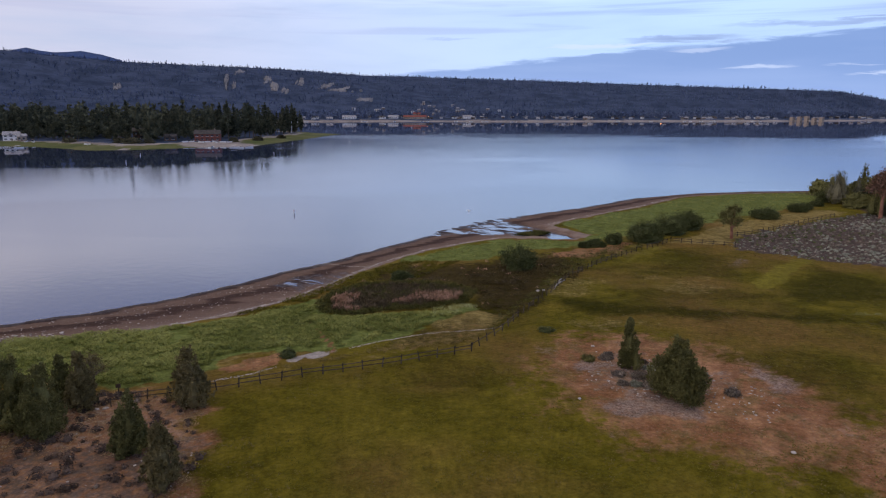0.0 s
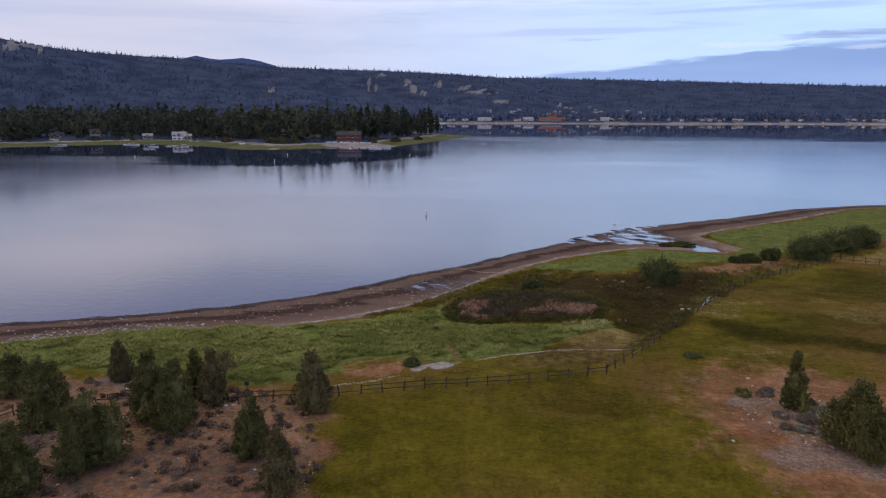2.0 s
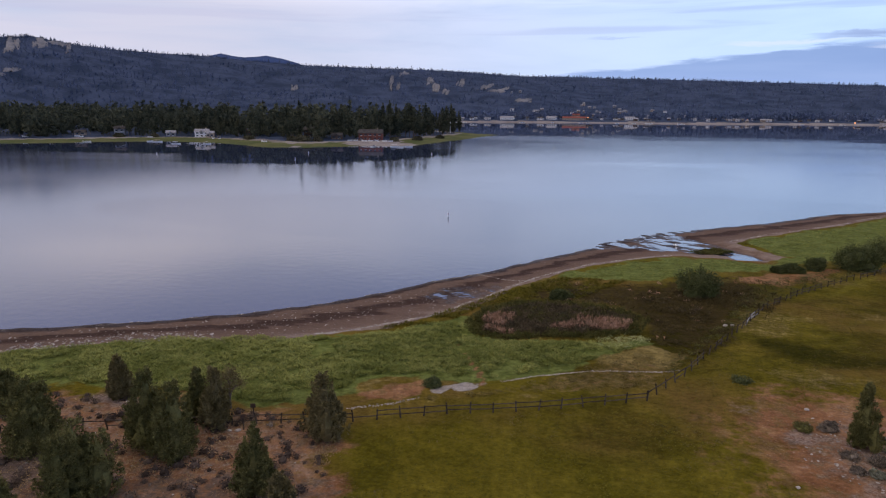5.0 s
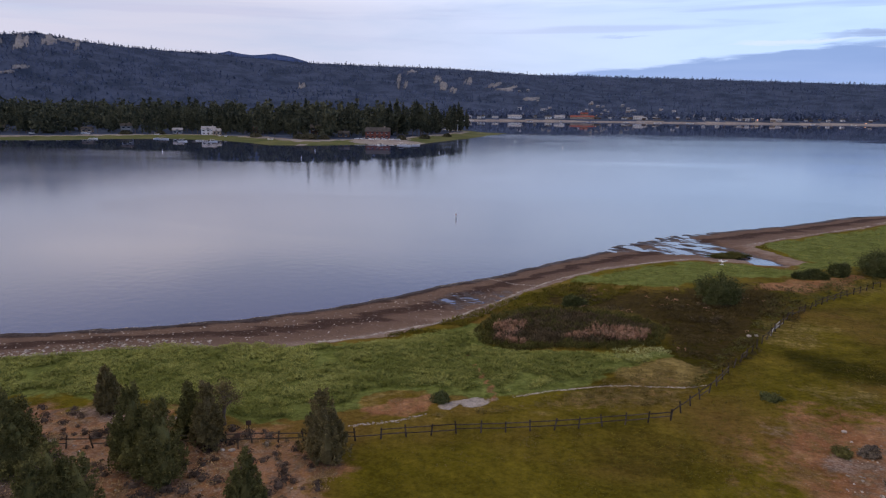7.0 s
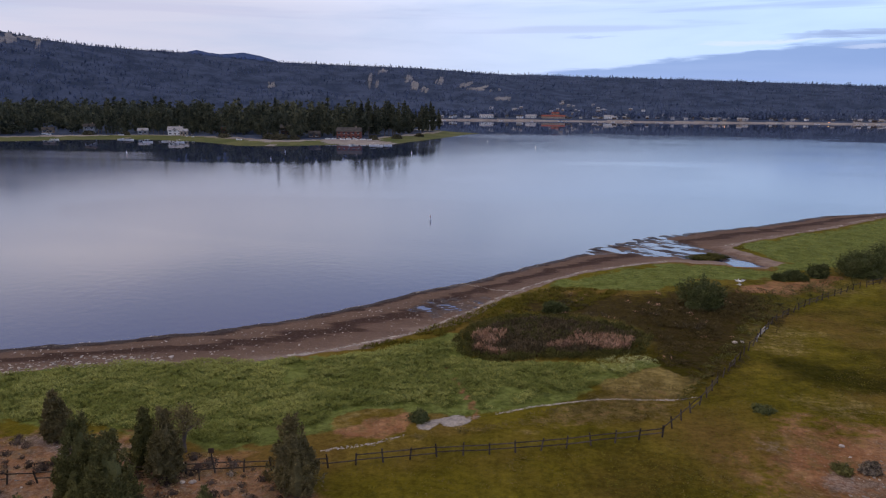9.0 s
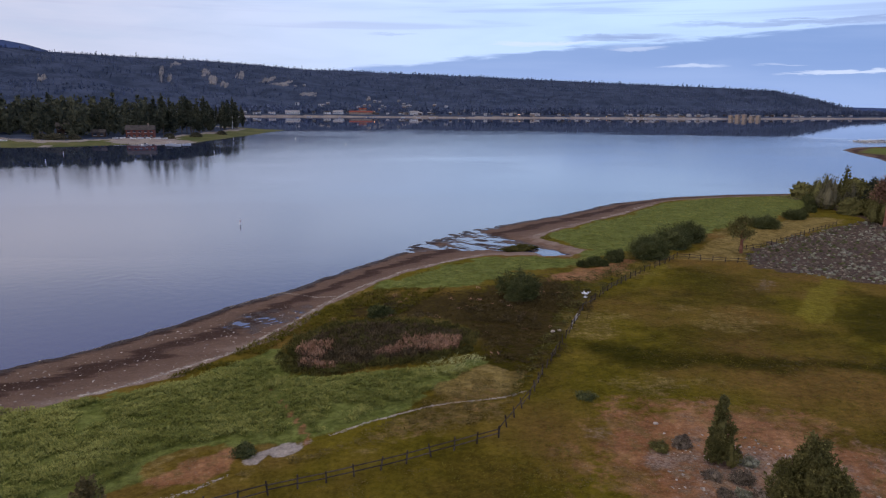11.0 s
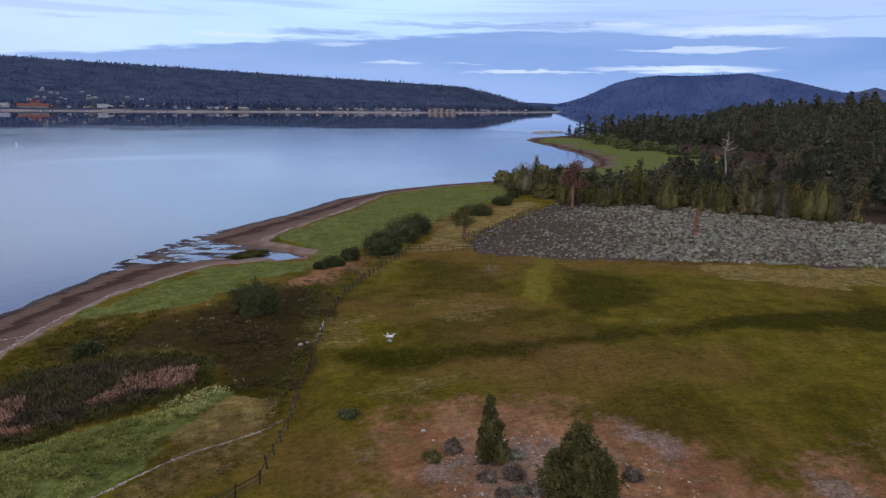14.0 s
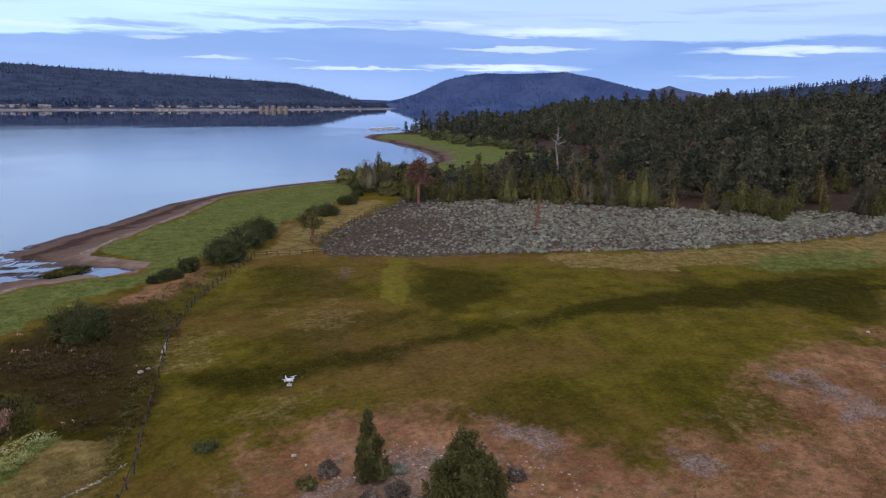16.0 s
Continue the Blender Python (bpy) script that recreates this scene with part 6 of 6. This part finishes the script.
x, y = far_spot(-246, 1751, 1640)
house(x, y, far_z(x, y), 32, 12, 5, 6, "white", "roof_grey", "large white marina building on the far shore", 6, 2, name="marina_building")
x, y = far_spot(63, 1767, 1680)
house(x, y, far_z(x, y), 22, 11, 5.5, 0, "white", "roof_grey", "white boathouse on the far shore", 5, 2, name="boathouse")
x, y = far_spot(-132, 1763, 1680)
house(x, y, far_z(x, y), 24, 12, 4.5, -8, "white", "roof_grey", "white roofed hall on the far shore", 5, 1, name="hall")
for k in range(5):
    x, y = far_spot(806 + 13 * k, 1550 - 7 * k, 1990)
    house(x, y, far_z(x, y), 9, 9, (9, 12, 14, 11, 13)[k], 28, "tan", "roof_grey", "tan lakeside apartment block with flat roof", 3, 4, "apartment blocks", "apartment_block", flat=True)

# shore lamps of the far village
for k, (ax, ay, ds) in enumerate(((540, 1665, 1745), (-40, 1767, 1650), (330, 1720, 1690))):
    x, y = far_spot(ax, ay, ds)
    t = empty("street_lamp", x, y, far_z(x, y) - 0.2)
    bm = bmesh.new()
    limb(bm, (0, 0, 0), (0, 0, 7), 0.12, 0.08)
    part("pole", bm, "metal", t)
    bm = bmesh.new()
    bmesh.ops.create_icosphere(bm, subdivisions=2, radius=(0.6, 0.4, 0.4)[k], matrix=pose(0, -0.2, 7.2))
    part("lantern", bm, "lit", t, "glowing orange lantern")
    tagged(t, "lit orange shore lamp on the far bank", "lamp", "lit shore lamps")

# ---------------------------------------------------------------- docks, boats, buoys


def dock(x, y, ln_, turn, label, wide=2.4, mat="plank"):
    t = empty("dock", x, y, 0, turn)
    n_pl = max(4, int(ln_ / 1.2))
    me = mesh_of("plank", *box_arrays(wide, ln_ / n_pl - 0.06, 0.12), mat)
    for k in range(n_pl):
        hang("plank", me, t, pose(0, (k + 0.5) * ln_ / n_pl, 0.62))
    for k in range(max(2, int(ln_ / 6))):
        for s in (-1, 1):
            bm = bmesh.new()
            limb(bm, (s * wide * 0.5, 1 + k * 6, -1.5), (s * wide * 0.5, 1 + k * 6, 1.2), 0.14, 0.14)
            part("mooring_post", bm, "bark", t)
    return tagged(t, label, "dock", "docks")


def box_arrays(sx, sy, sz):
    v = np.array([(a * sx / 2, b * sy / 2, c * sz / 2) for a in (-1, 1) for b in (-1, 1) for c in (-1, 1)])
    return v, np.array([(0, 1, 3, 2), (4, 6, 7, 5), (0, 4, 5, 1), (2, 3, 7, 6), (0, 2, 6, 4), (1, 5, 7, 3)])


def boat(x, y, ln_, turn, label, canopy=False, covered=False, z=0.02):
    t = empty("motor_boat", x, y, z, turn)
    bm = bmesh.new()
    prof = ((-0.5, 0.40, 0.75), (-0.2, 0.46, 0.75), (0.15, 0.40, 0.85), (0.38, 0.20, 0.95), (0.5, 0.02, 1.05))
    rings = []
    for u, b, h in prof:
        bw = b * ln_ * 0.42
        rings.append([bm.verts.new(p) for p in ((u * ln_, -bw, h), (u * ln_, -bw * 0.7, -0.15), (u * ln_, bw * 0.7, -0.15), (u * ln_, bw, h), (u * ln_, bw * 0.8, h), (u * ln_, bw * 0.6, h * 0.55), (u * ln_, -bw * 0.6, h * 0.55), (u * ln_, -bw * 0.8, h))])
    for a, b in zip(rings, rings[1:]):
        for k in range(8):
            bm.faces.new((a[k], a[(k + 1) % 8], b[(k + 1) % 8], b[k]))
    bm.faces.new(rings[0])
    bm.faces.new(rings[-1][::-1])
    part("hull", bm, "boat", t)
    part("windscreen", boxes((0.08 * ln_, 0, 1.15, 0.06, ln_ * 0.26, 0.5)), "glass", t)
    part("seat", boxes((-0.15 * ln_, 0, 0.75, ln_ * 0.16, ln_ * 0.24, 0.4)), "grey", t)
    if canopy:
        part("canopy", boxes((-0.1 * ln_, 0, 2.2, ln_ * 0.5, ln_ * 0.34, 0.12), bevel=0.04), "canvas" if covered else "boat", t)
        for sx in (-1, 1):
            for sy in (-1, 1):
                bm = bmesh.new()
                limb(bm, (-0.1 * ln_ + sx * ln_ * 0.22, sy * ln_ * 0.15, 0.7), (-0.1 * ln_ + sx * ln_ * 0.22, sy * ln_ * 0.15, 2.2), 0.04, 0.04)
                part("post", bm, "metal", t)
    return tagged(t, label, "boat", "moored boats")


dock(-168, 562, 14, 160, "grey plank dock with moored boats")
dock(-205, 549, 20, 252, "long low swim dock by the red lodge")
dock(-352, 548, 22, 170, "grey plank dock in the bay")
dock(-412, 566, 12, 160, "short plank dock in the bay")
boat(-172, 548, 8, 20, "white pontoon boat with canopy at the dock", True)
boat(-161, 551, 7, 30, "white motor boat with tan cover at the dock", True, True)
boat(-166, 543, 6, 10, "white open motor boat at the dock")
boat(-463, 531, 8, 15, "white motor boat moored off the shore")
boat(-415, 556, 6, 70, "small white boat moored off the shore")
boat(-404, 578 - 26, 9, 12, "tan covered pontoon boat moored in the bay", True, True)
boat(-366, 526, 8, 15, "white pontoon boat moored in the bay", True)
boat(-358, 540, 8, 5, "white motor boat moored in the bay")
boat(-341, 534, 7, 25, "white motor boat with canopy in the bay", True)
boat(-190, 545, 7, 80, "white boat beside the swim dock")
for k in range(9):
    x, y = -228 + 4.6 * k, 588 + (k % 3) * 4
    boat(x, y, 4.5 + k % 2, 20 + 47 * k, "white boat drawn up on the grass by the lodge", False, False, pen_z(x, y) + 0.12)
for k, (x, y) in enumerate(((-500, 566), (-508, 570), (-440, 590), (-372, 594), (-364, 590), (-300, 560), (-545, 545), (-590, 520))):
    boat(x, y, 5.5, 35 * k, "white boat drawn up on the shore grass", k % 2 == 0, True, pen_z(x, y) + 0.12)
for k in range(6):
    dock(466 + 7.5 * k, 640 + 3 * k, 22, 20, "white marina dock finger at the far spit", 2.4, "white")
for k in range(16):
    boat(462 + 2.9 * k, 642 + 1.2 * k + (k % 3) * 7, 10 + k % 3, 100 + 6 * k, "white boat in the far marina", k % 2 == 0)
for k in range(26):
    i = int(hr.uniform(10, 200))
    boat(shore_line[i, 0], shore_line[i, 1] - hr.uniform(8, 30), hr.uniform(8, 12), hr.uniform(0, 180), "white boat moored off the far village", k % 2 == 0)


def buoy(x, y, h, label, red=False):
    t = empty("buoy", x, y, 0)
    bm = bmesh.new()
    limb(bm, (0, 0, -0.3), (0, 0, h * 0.45), 0.22, 0.22, 10)
    limb(bm, (0, 0, h * 0.45), (0, 0, h), 0.16, 0.10, 10)
    part("float", bm, "boat", t)
    bm = bmesh.new()
    limb(bm, (0, 0, h * 0.55), (0, 0, h * 0.68), 0.17, 0.16, 10)
    part("band", bm, "red_plastic", t)
    return tagged(t, label, "buoy", "buoys")


buoy(-47.1, 205.9, 1.6, "white spar buoy with red band on the lake")
for bx, by in ((-189, 394), (-207, 453), (-120, 470), (-300, 410), (-90, 640), (-40, 560)):
    buoy(bx, by, 1.8, "small white mooring buoy on the lake")

t = empty("flag_pole", -186, 820, pen_z(-186, 820) - 0.2)
bm = bmesh.new()
limb(bm, (0, 0, 0), (0, 0, 13), 0.35, 0.3)
part("pole", bm, "white", t)
bm = bmesh.new()
bmesh.ops.create_icosphere(bm, subdivisions=1, radius=0.4, matrix=pose(0, 0, 13.2))
part("finial", bm, "white", t)
tagged(t, "thick white pole near the tip of the peninsula", "pole")

# ---------------------------------------------------------------- fence, signs, stones
FENCES = [("split_rail_fence", "old split-rail fence of dark weathered wood along the brush", [(-58, 55.8), (-56.7, 58.4), (-51.4, 60.8), (-47.2, 62.1), (-41.1, 64), (-36.1, 65.7), (-34, 66.4), (-25.4, 68.9), (-17.1, 72.3), (-10.6, 74.4), (-4.5, 76.6), (3.7, 80.1)]),
          ("split_rail_fence", "old split-rail fence of leaning posts crossing the meadow", [(3.7, 80.1), (6.3, 84.8), (8.9, 89.2), (12.1, 96.4), (15.2, 102.6), (19, 110.4), (24.2, 121.4), (33, 134), (43.2, 145.6), (51.6, 153.5), (55.8, 158.0)]),
          ("split_rail_fence", "low rail fence at the far end of the meadow", [(55.8, 158.0), (63.4, 153.4), (68.5, 151.0)]),
          ("split_rail_fence", "dark rail fence along the edge of the sagebrush", [(72.2, 162.5), (79.5, 165.3), (96, 176), (112.5, 187.0)])]
post_bm = bmesh.new()
limb(post_bm, (0, 0, -0.3), (0.02, 0, 1.25), 0.085, 0.07, 6)
post_me = bpy.data.meshes.new("post")
post_bm.to_mesh(post_me)
post_bm.free()
post_me.materials.append(M["fence"])
rail_me = mesh_of("rail", *box_arrays(1.0, 0.065, 0.085), "fence")
pale_me = mesh_of("rail", *box_arrays(1.0, 0.10, 0.14), "fence_pale")
fr_ = random.Random(8)
for fi, (nm, lab, line) in enumerate(FENCES):
    t = empty(nm, line[0][0], line[0][1], on(*line[0]))
    length = sum(math.dist(a, b) for a, b in zip(line, line[1:]))
    pts = resample([(*p, 0) for p in line], int(length / 2.35) + 1)
    feet = [Vector((p[0], p[1], on(p[0], p[1]))) for p in pts]
    inv = Vector((line[0][0], line[0][1], on(*line[0])))
    for p in feet:
        hang("post", post_me, t, Matrix.Translation(p - inv) @ pose(0, 0, 0, fr_.uniform(-9, 9), fr_.uniform(-9, 9), fr_.uniform(0, 360)))
    for k, (p, q) in enumerate(zip(feet, feet[1:])):
        for z in (0.45, 0.95):
            if fr_.random() < (0.12 if fi != 1 else 0.4):
                continue
            d = q - p
            dz = Vector((0, 0, z + fr_.uniform(-0.06, 0.06)))
            m = Matrix.Translation((p + q) / 2 + dz - inv) @ d.to_track_quat("X", "Z").to_matrix().to_4x4() @ Matrix.Diagonal((d.length * 1.04, 1, 1, 1))
            hang("rail", pale_me if (fi == 1 and 10 < k < 17 and fr_.random() < 0.6) else rail_me, t, m)
    tagged(t, lab, "fence", "split-rail fences")

# fallen pale rails against the meadow fence
for k, (x, y, a) in enumerate(((20.6, 114.6, 62), (20.0, 112.8, 70), (21.6, 116.4, 55))):
    t = empty("fallen_rail", x, y, on(x, y) + 0.25, a)
    hang("rail", pale_me, t, pose(0, 0, 0, 0, -10 + 4 * k) @ Matrix.Diagonal((3.0, 1, 1, 1)))
    tagged(t, "bleached fallen fence rail leaning in the grass", "rail", "fallen rails")


def sign(x, y, h, turn, label):
    t = empty("sign_post", x, y, on(x, y) - 0.1, turn)
    bm = bmesh.new()
    limb(bm, (0, 0, -0.2), (0, 0, h), 0.07, 0.06, 6)
    part("post", bm, "fence", t)
    part("board", boxes((0, -0.08, h - 0.2, 0.5, 0.05, 0.45), bevel=0.01), "brown", t, "dark brown sign board")
    return tagged(t, label, "sign")


sign(-35.7, 67.6, 1.6, 20, "small dark sign on a post by the fence gate")
sign(-35.2, 64.8, 1.7, 30, "dark post with a small board at the gate")


def stone(x, y, s, seed, label):
    bm = bmesh.new()
    bmesh.ops.create_icosphere(bm, subdivisions=2, radius=s)
    r = random.Random(seed)
    for v in bm.verts:
        k = 1 + 0.25 * noise.noise(v.co * (1.6 / s) + Vector((seed, 0, 0)))
        v.co = Vector((v.co.x * 1.3 * k, v.co.y * k, v.co.z * 0.6 * k))
    ob = part("boulder", bm, "rock", None)
    ob.matrix_basis = pose(x, y, on(x, y) + s * 0.25, 0, 0, seed * 50)
    return tagged(ob, label, "stone", "pale boulders")


stone(16.6, 110.6, 0.32, 1, "pale boulder beside the meadow fence")
stone(17.6, 111.0, 0.26, 2, "pale boulder beside the meadow fence")
stone(19.6, 81.4, 0.22, 3, "small white stone on bare soil")
for k, (x, y) in enumerate(((-51.0, 68.0), (-50.0, 66.4), (-47.6, 68.6), (-38.2, 67.0), (-36.4, 64.2), (-35.6, 64.4), (14.6, 65.2), (31.0, 53.0), (92, 56))):
    stone(x, y, 0.17 + 0.04 * (k % 3), 10 + k, "small pale stone on bare soil")

# vehicles parked among the trees


def car(x, y, turn, label, mat):
    t = empty("parked_car", x, y, on(x, y), turn)
    part("body", boxes((0, 0, 0.7, 4.4, 1.8, 0.7), bevel=0.12), mat, t)
    part("cabin", boxes((-0.2, 0, 1.3, 2.4, 1.6, 0.6), bevel=0.15), "glass", t)
    for sx in (-1.4, 1.4):
        for sy in (-0.85, 0.85):
            bm = bmesh.new()
            limb(bm, (sx, sy - 0.1, 0.33), (sx, sy + 0.1, 0.33), 0.33, 0.33, 12)
            part("wheel", bm, "black", t)
    return tagged(t, label, "car")


car(163, 153.3, 40, "white car parked among young junipers", "boat")
car(172, 149, 20, "pale grey car parked among young junipers", "metal")

# small white four-rotor drone hovering over the meadow
t = empty("drone", 1.99, 50.72, 25.11, -36, 0.8)
part("body", boxes((0, 0, 0.02, 0.17, 0.17, 0.09), bevel=0.03), "drone", t)
for k in range(4):
    a = math.radians(45 + 90 * k)
    bm = bmesh.new()
    limb(bm, (0.05 * math.cos(a), 0.05 * math.sin(a), 0.02), (0.2 * math.cos(a), 0.2 * math.sin(a), 0.05), 0.03, 0.022, 8)
    limb(bm, (0.2 * math.cos(a), 0.2 * math.sin(a), 0.02), (0.2 * math.cos(a), 0.2 * math.sin(a), 0.09), 0.026, 0.026, 8)
    arm = part("arm", bm, "drone", t)
    part("propeller", boxes((0.2 * math.cos(a), 0.2 * math.sin(a), 0.1, 0.24, 0.022, 0.006, 30 + 70 * k)), "drone", arm)
bm = boxes((0, -0.07, -0.11, 0.018, 0.018, 0.14), (0, 0.07, -0.11, 0.018, 0.018, 0.14), (-0.0, -0.07, -0.18, 0.2, 0.018, 0.018), (0, 0.07, -0.18, 0.2, 0.018, 0.018))
part("landing_gear", bm, "drone", t)
bm = bmesh.new()
bmesh.ops.create_icosphere(bm, subdivisions=2, radius=0.035, matrix=pose(0, 0.05, -0.07))
part("camera_ball", bm, "black", t)
tagged(t, "small white four-rotor drone hovering above the meadow", "drone")
